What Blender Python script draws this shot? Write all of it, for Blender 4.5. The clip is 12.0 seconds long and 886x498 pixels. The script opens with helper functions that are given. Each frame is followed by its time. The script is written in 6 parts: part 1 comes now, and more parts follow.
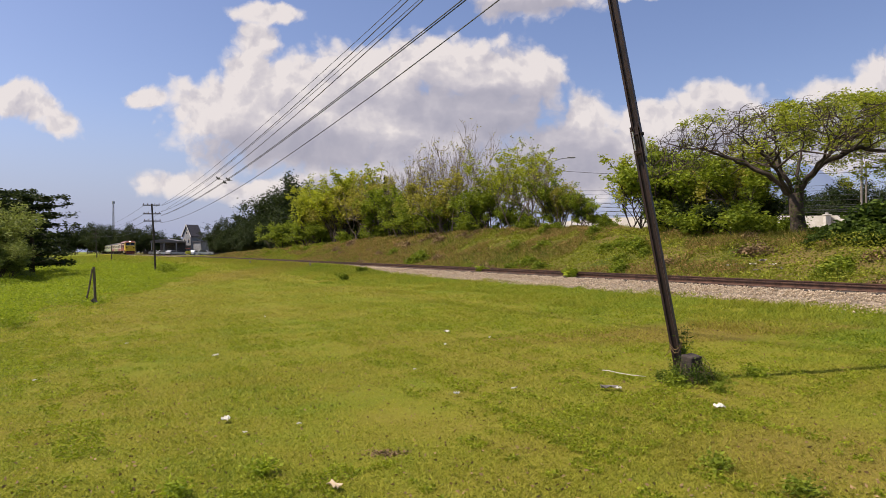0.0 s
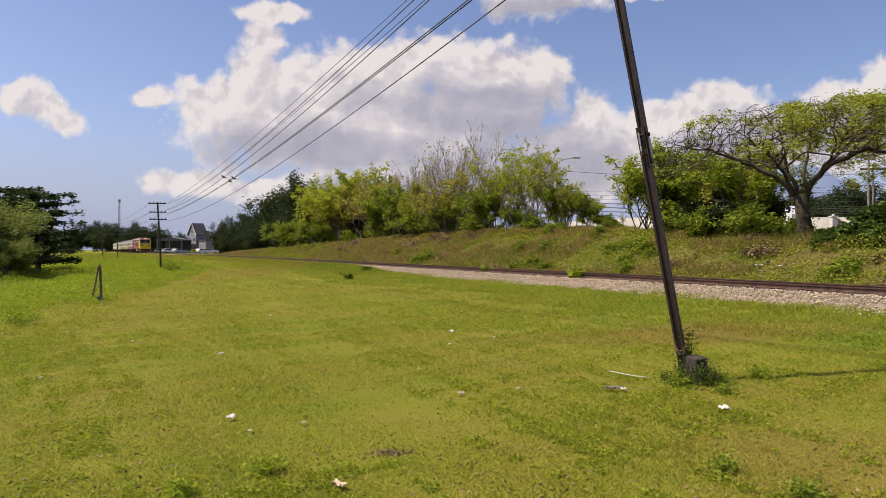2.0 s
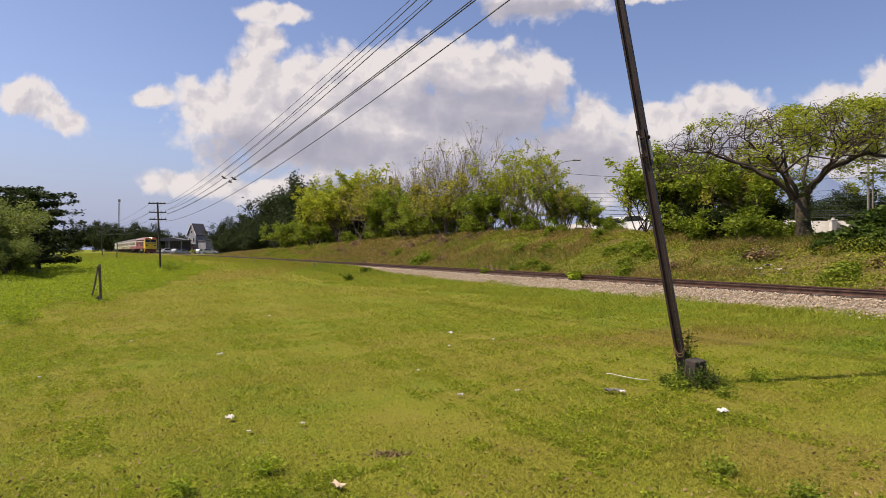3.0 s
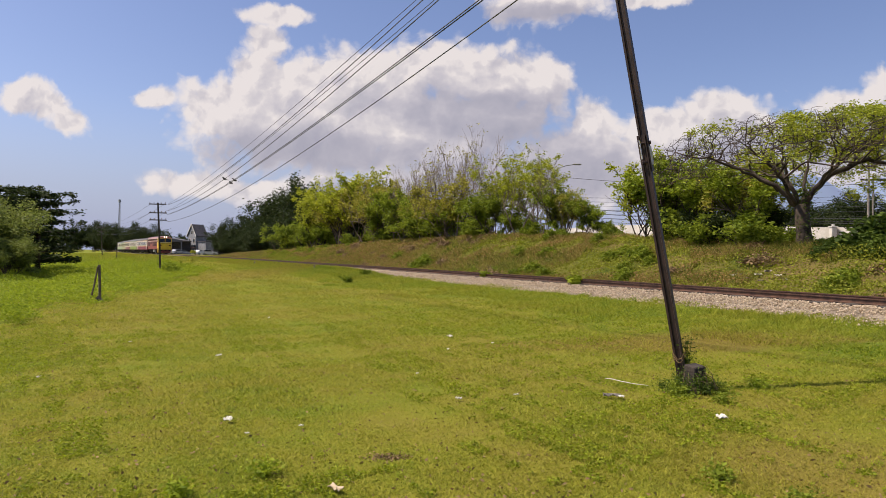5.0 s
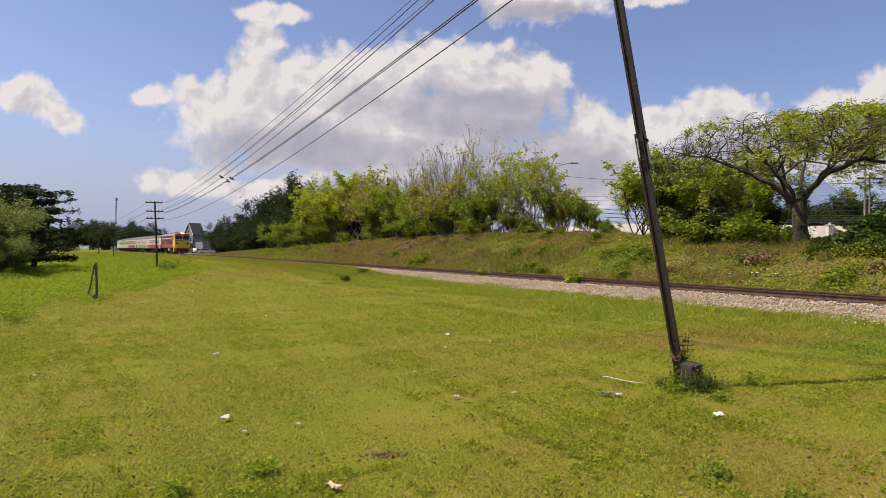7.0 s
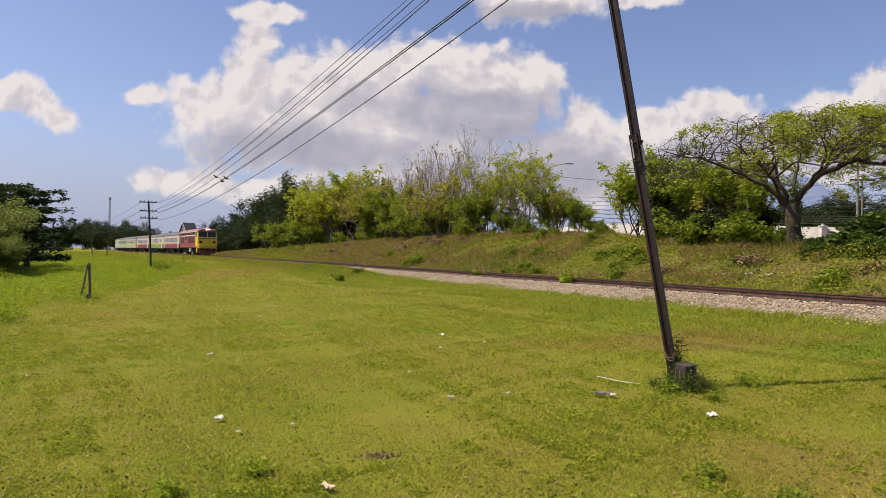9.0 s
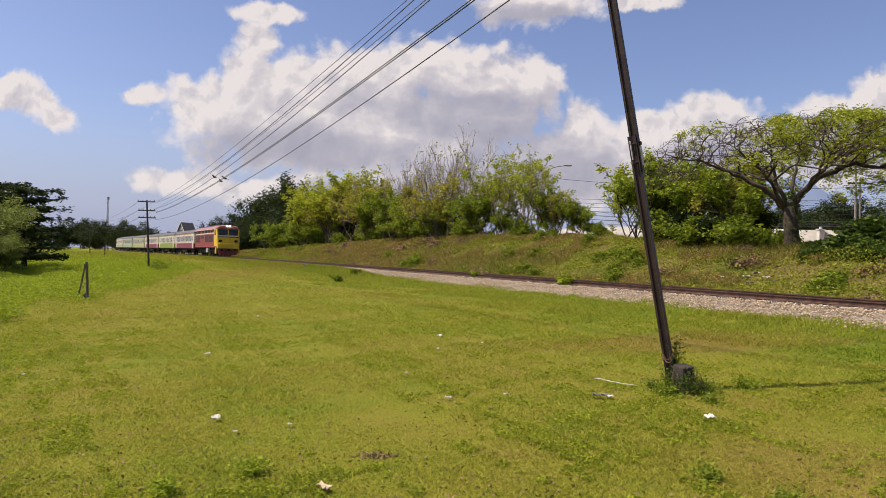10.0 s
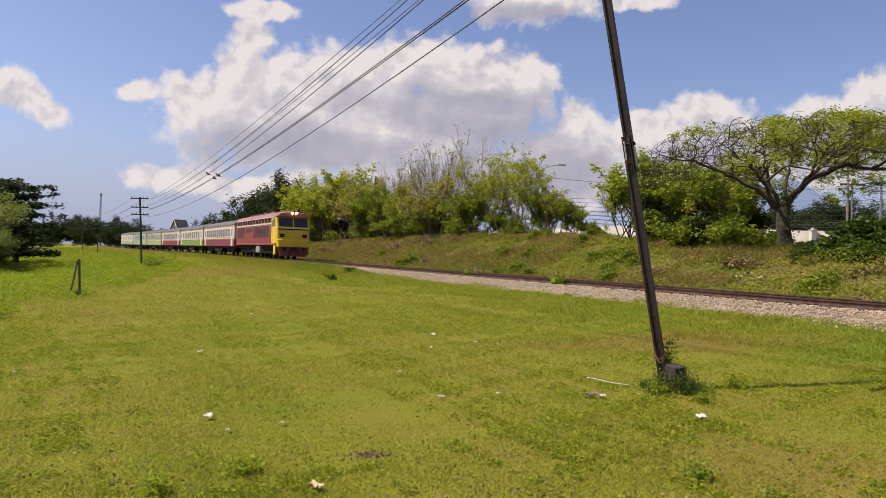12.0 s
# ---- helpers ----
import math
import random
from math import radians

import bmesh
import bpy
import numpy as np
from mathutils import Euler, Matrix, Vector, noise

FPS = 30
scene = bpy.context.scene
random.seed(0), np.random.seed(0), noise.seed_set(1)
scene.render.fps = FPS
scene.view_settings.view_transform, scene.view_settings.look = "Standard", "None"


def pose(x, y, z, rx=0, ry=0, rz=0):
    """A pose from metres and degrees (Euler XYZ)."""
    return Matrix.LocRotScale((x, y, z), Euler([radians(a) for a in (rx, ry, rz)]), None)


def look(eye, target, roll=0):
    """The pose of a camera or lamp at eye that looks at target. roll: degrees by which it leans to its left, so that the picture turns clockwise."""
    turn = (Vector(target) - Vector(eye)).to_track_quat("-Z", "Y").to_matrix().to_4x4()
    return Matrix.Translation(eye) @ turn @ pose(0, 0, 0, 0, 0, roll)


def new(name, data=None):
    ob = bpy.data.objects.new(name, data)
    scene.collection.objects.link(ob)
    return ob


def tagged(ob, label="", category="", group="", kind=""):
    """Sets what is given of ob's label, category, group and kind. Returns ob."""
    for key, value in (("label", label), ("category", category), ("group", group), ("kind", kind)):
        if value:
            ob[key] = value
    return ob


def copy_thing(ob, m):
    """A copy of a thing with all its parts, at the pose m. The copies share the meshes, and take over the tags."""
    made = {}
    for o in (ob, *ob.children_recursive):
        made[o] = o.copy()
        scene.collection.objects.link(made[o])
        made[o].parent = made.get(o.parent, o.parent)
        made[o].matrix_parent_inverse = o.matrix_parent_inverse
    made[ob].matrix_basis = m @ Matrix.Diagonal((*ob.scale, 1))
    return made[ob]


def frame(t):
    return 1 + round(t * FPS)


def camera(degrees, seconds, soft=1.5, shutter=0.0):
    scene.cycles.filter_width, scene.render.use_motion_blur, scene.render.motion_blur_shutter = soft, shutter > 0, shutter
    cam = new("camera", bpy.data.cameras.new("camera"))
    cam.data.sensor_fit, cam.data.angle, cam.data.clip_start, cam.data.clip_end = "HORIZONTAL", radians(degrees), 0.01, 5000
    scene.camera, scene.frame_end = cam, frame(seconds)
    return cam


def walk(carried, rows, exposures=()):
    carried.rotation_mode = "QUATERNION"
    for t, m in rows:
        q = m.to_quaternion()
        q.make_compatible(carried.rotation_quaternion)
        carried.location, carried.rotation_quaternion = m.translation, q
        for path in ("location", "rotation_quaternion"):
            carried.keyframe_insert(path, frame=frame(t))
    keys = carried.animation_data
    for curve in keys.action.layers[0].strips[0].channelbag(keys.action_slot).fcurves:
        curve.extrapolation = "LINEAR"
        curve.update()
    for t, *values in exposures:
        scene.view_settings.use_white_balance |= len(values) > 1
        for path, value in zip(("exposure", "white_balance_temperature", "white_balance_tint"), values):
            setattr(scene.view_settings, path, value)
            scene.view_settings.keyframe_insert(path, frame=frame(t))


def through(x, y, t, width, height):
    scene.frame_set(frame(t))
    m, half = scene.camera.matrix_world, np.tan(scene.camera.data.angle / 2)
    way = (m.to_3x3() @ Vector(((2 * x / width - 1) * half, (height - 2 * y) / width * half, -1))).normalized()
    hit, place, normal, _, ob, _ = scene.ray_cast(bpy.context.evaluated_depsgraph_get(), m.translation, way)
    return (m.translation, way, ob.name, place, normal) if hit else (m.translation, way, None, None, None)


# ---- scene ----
cam = camera(68.0, 12.0, soft=0.8)
PATH = [
    (0, (0.0, -0.016, 1.597), (0.0, 1.984, 1.606), -0.0),
    (0.5, (-0.002, -0.017, 1.595), (-0.005, 1.983, 1.602), 0.0),
    (1, (-0.005, -0.016, 1.599), (-0.014, 1.984, 1.604), 0.1),
    (1.5, (-0.005, -0.02, 1.598), (-0.018, 1.98, 1.603), 0.2),
    (2, (-0.006, -0.018, 1.598), (-0.02, 1.982, 1.606), 0.3),
    (2.5, (-0.006, -0.018, 1.602), (-0.019, 1.982, 1.615), 0.5),
    (3, (-0.008, -0.023, 1.598), (-0.021, 1.977, 1.611), 0.6),
    (5, (-0.008, -0.026, 1.603), (-0.021, 1.973, 1.625), 1.1),
    (5.5, (-0.01, -0.026, 1.602), (-0.023, 1.974, 1.622), 1.2),
    (6, (-0.011, -0.026, 1.596), (-0.024, 1.974, 1.61), 1.1),
    (6.5, (-0.009, -0.019, 1.599), (-0.018, 1.981, 1.612), 1.1),
    (7, (-0.01, -0.02, 1.597), (-0.015, 1.98, 1.615), 1.1),
    (9, (-0.01, -0.021, 1.598), (0.001, 1.978, 1.617), 1.2),
    (9.5, (-0.004, -0.026, 1.601), (0.01, 1.974, 1.624), 1.3),
    (10, (-0.009, -0.016, 1.59), (0.007, 1.983, 1.613), 1.5),
    (10.5, (-0.007, -0.02, 1.594), (0.009, 1.979, 1.611), 1.5),
    (11, (-0.009, -0.021, 1.595), (0.011, 1.979, 1.612), 1.6),
    (11.5, (-0.004, -0.019, 1.596), (0.023, 1.981, 1.615), 1.7),
    (12, (-0.005, -0.019, 1.596), (0.029, 1.98, 1.615), 1.8),
]
walk(cam, [(t, look(eye, target, roll)) for t, eye, target, roll in PATH], exposures=[(0, 0.32, 7050, 16), (12, 0.32, 7050, 16)])

# ---------------------------------------------------------------- light
SUN_AZ, SUN_EL = radians(-93), radians(55)   # azimuth from +Y towards +X
sun_way = Vector((math.sin(SUN_AZ) * math.cos(SUN_EL), math.cos(SUN_AZ) * math.cos(SUN_EL), math.sin(SUN_EL)))
sun = new("sun", bpy.data.lights.new("sun", "SUN"))
sun.data.energy, sun.data.angle, sun.data.color = 5.0, radians(0.55), (1.0, 0.94, 0.84)
sun.matrix_world = look((0, 0, 60), Vector((0, 0, 60)) - sun_way)


def tree_of(owner):
    owner.use_nodes = True
    nt = owner.node_tree
    nt.nodes.clear()
    return nt


class Nodes:
    """Short ways to write node networks."""

    def __init__(self, nt):
        self.nt = nt

    def add(self, kind, ins=(), operation=None, use_clamp=False, blend_type=None, interpolation_type=None):
        n = self.nt.nodes.new(kind)
        if operation:
            n.operation = operation
        if use_clamp:
            n.use_clamp = True
        if blend_type:
            n.data_type, n.blend_type = "RGBA", blend_type
        if interpolation_type:
            n.interpolation_type = interpolation_type
        for key, v in (ins.items() if isinstance(ins, dict) else enumerate(ins)):
            if isinstance(v, bpy.types.NodeSocket):
                self.nt.links.new(v, n.inputs[key])
            elif v is not None:
                n.inputs[key].default_value = v
        return n

    def math(self, op, a, b=None, c=None, clamp=False):
        return self.add("ShaderNodeMath", [a, b, c], operation=op, use_clamp=clamp).outputs[0]

    def vec(self, op, a, b=None):
        n = self.add("ShaderNodeVectorMath", [a, b], operation=op)
        return n.outputs["Value"] if op in ("LENGTH", "DOT_PRODUCT", "DISTANCE") else n.outputs[0]

    def noise(self, vector, scale, detail=3.0, rough=0.55, distort=0.0):
        return self.add("ShaderNodeTexNoise", {"Vector": vector, "Scale": scale, "Detail": detail, "Roughness": rough, "Distortion": distort}).outputs["Fac"]

    def ramp(self, fac, *stops):
        n = self.add("ShaderNodeValToRGB", {"Fac": fac})
        el = n.color_ramp.elements
        while len(el) < len(stops):
            el.new(0.5)
        for e, (at, col) in zip(el, stops):
            e.position = at
            e.color = (*col, 1) if len(col) == 3 else col
        return n.outputs["Color"]

    def mix(self, fac, a, b, blend="MIX"):
        n = self.add("ShaderNodeMix", blend_type=blend)
        for key, v in ((0, fac), (6, a), (7, b)):
            if isinstance(v, bpy.types.NodeSocket):
                self.nt.links.new(v, n.inputs[key])
            else:
                n.inputs[key].default_value = v if key == 0 else (*v, 1)
        return n.outputs[2]

    def smooth(self, v, lo, hi):
        return self.add("ShaderNodeMapRange", {"Value": v, "From Min": lo, "From Max": hi}, interpolation_type="SMOOTHSTEP").outputs[0]


def make_world():
    world = bpy.data.worlds.new("sky")
    scene.world = world
    n = Nodes(tree_of(world))
    air = n.add("ShaderNodeTexSky")
    air.sky_type, air.sun_disc, air.sun_elevation, air.sun_rotation = "NISHITA", False, SUN_EL, SUN_AZ
    air.air_density, air.dust_density, air.ozone_density = 1.0, 1.2, 2.0
    sky = air.outputs[0]
    way = n.add("ShaderNodeTexCoord").outputs["Generated"]
    sep = n.add("ShaderNodeSeparateXYZ", [way])
    x, y, z = sep.outputs
    ahead = n.math("MAXIMUM", n.math("ABSOLUTE", y), 0.05)
    u, v = n.math("DIVIDE", x, ahead), n.math("DIVIDE", z, ahead)
    uv = n.add("ShaderNodeCombineXYZ", [u, v, n.math("MULTIPLY", n.math("SIGN", y), 3.0)]).outputs[0]
    # cumulus banks: centre across and up, half width, half height, as tangents of the angles
    banks = ((-0.265, 0.372, 0.055, 0.020), (-0.285, 0.325, 0.034, 0.036), (-0.295, 0.285, 0.040, 0.030), (-0.455, 0.232, 0.034, 0.020), (-0.345, 0.222, 0.078, 0.052), (-0.265, 0.250, 0.080, 0.050),
             (-0.12, 0.250, 0.13, 0.075), (-0.03, 0.275, 0.085, 0.050), (0.07, 0.265, 0.085, 0.055), (0.125, 0.265, 0.06, 0.045), (0.0, 0.20, 0.18, 0.08), (0.215, 0.215, 0.045, 0.042),
             (-0.22, 0.175, 0.17, 0.065), (0.20, 0.15, 0.15, 0.06), (-0.385, 0.105, 0.085, 0.024), (-0.25, 0.095, 0.11, 0.030), (0.06, 0.11, 0.20, 0.05), (0.14, 0.385, 0.10, 0.034), (0.30, 0.395, 0.06, 0.012),
             (-0.650, 0.232, 0.05, 0.034), (-0.612, 0.215, 0.045, 0.028), (-0.575, 0.200, 0.036, 0.022), (0.33, 0.195, 0.09, 0.035), (0.42, 0.222, 0.075, 0.038), (0.46, 0.185, 0.12, 0.045), (0.63, 0.235, 0.10, 0.042), (0.70, 0.265, 0.09, 0.04),
             (0.32, 0.14, 0.10, 0.05), (0.62, 0.17, 0.14, 0.05))
    warp = n.add("ShaderNodeTexNoise", {"Vector": uv, "Scale": 7.0, "Detail": 6.0, "Roughness": 0.6}).outputs["Color"]
    wuv = n.vec("ADD", uv, n.vec("MULTIPLY", n.vec("SUBTRACT", warp, (0.5, 0.5, 0.5)), (0.075, 0.06, 0.0)))

    def field(at):
        total = None
        for cu, cv, ru, rv in banks:
            d = n.vec("LENGTH", n.vec("MULTIPLY", n.vec("SUBTRACT", at, (cu, cv, 3.0)), (0.86 / ru, 0.86 / rv, 1.0)))
            d = n.math("SUBTRACT", 1.28, d)
            total = d if total is None else n.math("SMOOTH_MAX", total, d, 0.25)
        return total

    def billows(at):
        big = n.add("ShaderNodeTexNoise", {"Vector": at, "Scale": 11.0, "Detail": 8.0, "Roughness": 0.56, "Distortion": 0.25}).outputs["Fac"]
        cell = n.add("ShaderNodeTexVoronoi", {"Vector": at, "Scale": 30.0, "Detail": 2.0, "Roughness": 0.5}).outputs["Distance"]
        return n.math("ADD", n.math("SUBTRACT", big, 0.5), n.math("MULTIPLY", n.math("SUBTRACT", 0.42, cell), 0.30))

    puffs = billows(wuv)
    wide = n.noise(uv, 3.0, 4.0)
    f = field(wuv)
    behind = n.math("MULTIPLY", n.math("SUBTRACT", wide, 0.52), 4.0)      # open sky outside the banks
    f = n.math("MAXIMUM", f, n.math("SUBTRACT", behind, n.math("MULTIPLY", n.math("GREATER_THAN", y, 0.35), 9.0)))
    f = n.math("ADD", f, n.math("MULTIPLY", puffs, 1.15))
    cover = n.smooth(f, 0.08, 0.50)
    cover = n.math("MULTIPLY", cover, n.smooth(v, 0.03, 0.10))
    # relief: the same billows seen a little towards the sun
    up = billows(n.vec("ADD", wuv, (-0.013, 0.017, 0.0)))
    relief = n.math("MULTIPLY", n.math("SUBTRACT", puffs, up), 1.0)
    bellies = ((0.04, 0.222, 0.17, 0.036), (0.08, 0.195, 0.13, 0.035), (-0.16, 0.150, 0.15, 0.035), (0.16, 0.135, 0.20, 0.04), (0.62, 0.19, 0.2, 0.04), (0.12, 0.37, 0.10, 0.014), (-0.30, 0.155, 0.09, 0.03), (-0.02, 0.10, 0.2, 0.03), (0.40, 0.16, 0.12, 0.03))
    shade = None
    for cu, cv, ru, rv in bellies:
        e = n.math("SUBTRACT", 1.2, n.vec("LENGTH", n.vec("MULTIPLY", n.vec("SUBTRACT", wuv, (cu, cv, 3.0)), (1 / ru, 1 / rv, 1.0))))
        shade = e if shade is None else n.math("MAXIMUM", shade, e)
    soft = n.noise(n.vec("MULTIPLY", uv, (1.0, 1.7, 1.0)), 8.0, 5.0)
    grey = n.smooth(n.math("ADD", shade, n.math("MULTIPLY", n.math("SUBTRACT", soft, 0.5), 2.2)), -0.2, 0.9)
    under = n.smooth(n.math("ADD", field(n.vec("ADD", wuv, (-0.016, 0.030, 0.0))), n.math("MULTIPLY", puffs, 1.4)), 0.25, 1.15)
    lit = n.math("ADD", n.math("SUBTRACT", n.math("SUBTRACT", 1.0, n.math("MULTIPLY", under, 0.20)), n.math("MULTIPLY", grey, 0.62)), relief)
    tone = n.ramp(lit, (0.0, (2.9, 3.05, 3.8)), (0.40, (3.5, 3.6, 4.3)), (0.72, (4.4, 4.45, 5.0)), (0.9, (5.4, 5.4, 5.7)), (1.0, (6.3, 6.25, 6.35)))
    hazy = n.mix(n.smooth(z, 0.22, -0.02), sky, (3.0, 3.5, 4.35))
    low = n.vec("MULTIPLY", hazy, (0.97, 0.99, 1.18))
    col = n.mix(n.math("MULTIPLY", cover, 0.95), low, tone)
    bg = n.add("ShaderNodeBackground", {"Color": col, "Strength": 0.1})
    n.add("ShaderNodeOutputWorld", {"Surface": bg.outputs[0]})


make_world()


# ---------------------------------------------------------------- materials
def material(name, build):
    m = bpy.data.materials.new(name)
    n = Nodes(tree_of(m))
    out = build(n)
    n.add("ShaderNodeOutputMaterial", {"Surface": out})
    return m


def surface(name, col_a, col_b, scale=3.0, rough=0.7, metal=0.0, bump=0.0, bump_scale=40.0, fine=0.25, gloss=0.5):
    """A plain surface with broad patches, fine grain and a little relief."""

    def build(n):
        co = n.add("ShaderNodeTexCoord").outputs["Object"]
        broad, grain = n.noise(co, scale, 5.0, 0.6), n.noise(co, scale * 14, 3.0, 0.6)
        fac = n.math("ADD", n.math("MULTIPLY", broad, 1 - fine), n.math("MULTIPLY", grain, fine))
        col = n.mix(n.smooth(fac, 0.36, 0.64), col_a, col_b)
        ins = {"Base Color": col, "Roughness": n.math("ADD", rough - 0.08, n.math("MULTIPLY", broad, 0.16)), "Metallic": metal, "Specular IOR Level": gloss}
        if bump:
            h = n.noise(co, bump_scale, 4.0, 0.6)
            ins["Normal"] = n.add("ShaderNodeBump", {"Height": h, "Strength": bump, "Distance": 0.02}).outputs[0]
        return n.add("ShaderNodeBsdfPrincipled", ins).outputs[0]

    return material(name, build)


def foliage(name, dark, light, through=0.35, patch=1.5):
    def build(n):
        rnd = n.add("ShaderNodeNewGeometry").outputs["Random Per Island"]
        co = n.add("ShaderNodeNewGeometry").outputs["Position"]
        fac = n.math("ADD", n.math("MULTIPLY", rnd, 0.55), n.math("MULTIPLY", n.noise(co, patch, 2.0), 0.45))
        col = n.mix(n.smooth(fac, 0.15, 0.85), dark, light)
        a = n.add("ShaderNodeBsdfPrincipled", {"Base Color": col, "Roughness": 0.6, "Specular IOR Level": 0.12})
        b = n.add("ShaderNodeBsdfTranslucent", {"Color": n.mix(0.5, col, (light[0] * 1.3, light[1] * 1.3, light[2] * 0.7))})
        return n.add("ShaderNodeMixShader", {0: through, 1: a.outputs[0], 2: b.outputs[0]}).outputs[0]

    return material(name, build)


def off_track_nodes(n, co):
    """How far a point lies from the track's straight stretch, in metres."""
    sep = n.add("ShaderNodeSeparateXYZ", [co])
    q = n.math("SUBTRACT", 16.3, n.math("ADD", sep.outputs[0], n.math("MULTIPLY", sep.outputs[1], 0.518)))
    bend = n.math("MINIMUM", n.math("MAXIMUM", n.math("SUBTRACT", sep.outputs[1], 60.0), 0.0), 120.0)
    q = n.math("SUBTRACT", q, n.math("MULTIPLY", n.math("MULTIPLY", bend, bend), 6.0e-4))
    return n.math("DIVIDE", q, 1.126)


def turf_colour(n, co, rnd=None):
    """Mown tropical grass: green, yellowed and worn brown patches; lusher by the track and in the weeds."""
    flat = n.vec("MULTIPLY", co, (1, 1, 0))
    a, b, c = n.noise(flat, 0.16, 4.0, 0.6), n.noise(flat, 1.1, 4.0, 0.65), n.noise(co, 30.0, 3.0, 0.7)
    fac = n.math("ADD", n.math("ADD", n.math("MULTIPLY", a, 0.5), n.math("MULTIPLY", b, 0.34)), n.math("MULTIPLY", c if rnd is None else rnd, 0.16))
    q = off_track_nodes(n, co)
    edge = n.math("ADD", q, n.math("MULTIPLY", n.math("SUBTRACT", b, 0.5), 4.0))
    lush = n.math("MULTIPLY", n.smooth(edge, 6.0, 4.4), n.smooth(edge, -3.0, 2.0))
    sep = n.add("ShaderNodeSeparateXYZ", [co])
    west = n.math("ADD", n.math("ADD", sep.outputs[0], n.math("MULTIPLY", sep.outputs[1], 0.23)), n.math("MULTIPLY", n.math("SUBTRACT", b, 0.5), 5.0))
    weeds = n.math("MULTIPLY", n.smooth(west, -6.0, -7.4), n.smooth(q, 6.5, 9.0))
    fac = n.math("SUBTRACT", fac, n.math("MULTIPLY", n.math("MAXIMUM", n.math("MULTIPLY", lush, n.smooth(sep.outputs[1], 70.0, 45.0)), weeds), 0.06))
    col = n.ramp(fac, (0.30, (0.11, 0.20, 0.014)), (0.42, (0.20, 0.24, 0.018)), (0.50, (0.27, 0.255, 0.028)), (0.58, (0.28, 0.235, 0.040)), (0.70, (0.27, 0.18, 0.055)))
    trail = n.vec("LENGTH", n.vec("MULTIPLY", n.vec("SUBTRACT", flat, (-12.5, 43.0, 0.0)), (0.30, 0.075, 0.0)))
    bare = n.smooth(n.math("ADD", trail, n.math("MULTIPLY", n.math("SUBTRACT", b, 0.5), 1.6)), 1.2, 0.4)
    col = n.mix(n.math("MULTIPLY", bare, 0.6), col, (0.30, 0.20, 0.055))
    away = n.vec("LENGTH", n.vec("MULTIPLY", n.vec("SUBTRACT", flat, (3.9, 11.2, 0.0)), (0.30, 0.95, 0.0)))
    worn = n.smooth(n.math("ADD", away, n.math("MULTIPLY", n.math("SUBTRACT", b, 0.5), 1.8)), 1.25, 0.5)
    col = n.mix(n.math("MULTIPLY", worn, 0.85), col, (0.27, 0.185, 0.045))
    patch = n.vec("LENGTH", n.vec("MULTIPLY", n.vec("SUBTRACT", flat, (2.9, 4.7, 0.0)), (0.8, 0.9, 0.0)))
    col = n.mix(n.math("MULTIPLY", n.smooth(n.math("ADD", patch, n.math("MULTIPLY", n.math("SUBTRACT", b, 0.5), 2.2)), 1.2, 0.3), 0.6), col, (0.29, 0.19, 0.055))
    dry = n.ramp(n.math("ADD", n.math("MULTIPLY", n.noise(co, 0.5, 4.0, 0.6), 0.7), n.math("MULTIPLY", c if rnd is None else rnd, 0.3)),
                 (0.36, (0.07, 0.11, 0.014)), (0.46, (0.14, 0.14, 0.025)), (0.54, (0.21, 0.15, 0.055)), (0.66, (0.23, 0.14, 0.075)))
    return n.mix(n.smooth(q, -1.5, -4.0), col, dry), q, c


def ground_material():
    def build(n):
        co = n.add("ShaderNodeNewGeometry").outputs["Position"]
        col, q, c = turf_colour(n, co)
        stone = n.ramp(n.noise(co, 18.0, 3.0, 0.7), (0.35, (0.14, 0.11, 0.08)), (0.6, (0.34, 0.28, 0.21)))
        far = n.smooth(n.add("ShaderNodeSeparateXYZ", [co]).outputs[1], 30.0, 42.0)
        rim = n.math("ADD", n.math("SUBTRACT", 1.72, n.math("MULTIPLY", far, 0.75)), n.math("MULTIPLY", n.math("SUBTRACT", n.noise(co, 1.3, 3.0), 0.5), 0.7))
        bed = n.math("MULTIPLY", n.smooth(n.math("SUBTRACT", q, rim), 0.12, -0.12), n.smooth(q, -2.6, -2.2))
        nor = n.add("ShaderNodeBump", {"Height": c, "Strength": 0.9, "Distance": 0.05}).outputs[0]
        # mixed towards dark green: soil between blades, and their shade put into the colour
        return n.add("ShaderNodeBsdfPrincipled", {"Base Color": n.mix(bed, n.mix(0.35, col, (0.075, 0.085, 0.012)), stone), "Roughness": 0.9, "Normal": nor, "Specular IOR Level": 0.1}).outputs[0]

    return material("mown_grass_ground", build)


def blade_material():
    def build(n):
        geo = n.add("ShaderNodeNewGeometry")
        rnd = geo.outputs["Random Per Island"]
        col, q, c = turf_colour(n, geo.outputs["Position"], rnd)
        col = n.mix(n.math("MULTIPLY", rnd, 0.5), col, (0.50, 0.54, 0.06))
        col = n.mix(n.math("MULTIPLY", n.math("LESS_THAN", n.math("FRACT", n.math("MULTIPLY", rnd, 17.3)), 0.16), 0.55), col, (0.06, 0.07, 0.012))
        a = n.add("ShaderNodeBsdfPrincipled", {"Base Color": col, "Roughness": 0.6, "Specular IOR Level": 0.2})
        b = n.add("ShaderNodeBsdfTranslucent", {"Color": col})
        return n.add("ShaderNodeMixShader", {0: 0.5, 1: a.outputs[0], 2: b.outputs[0]}).outputs[0]

    return material("grass_blade", build)


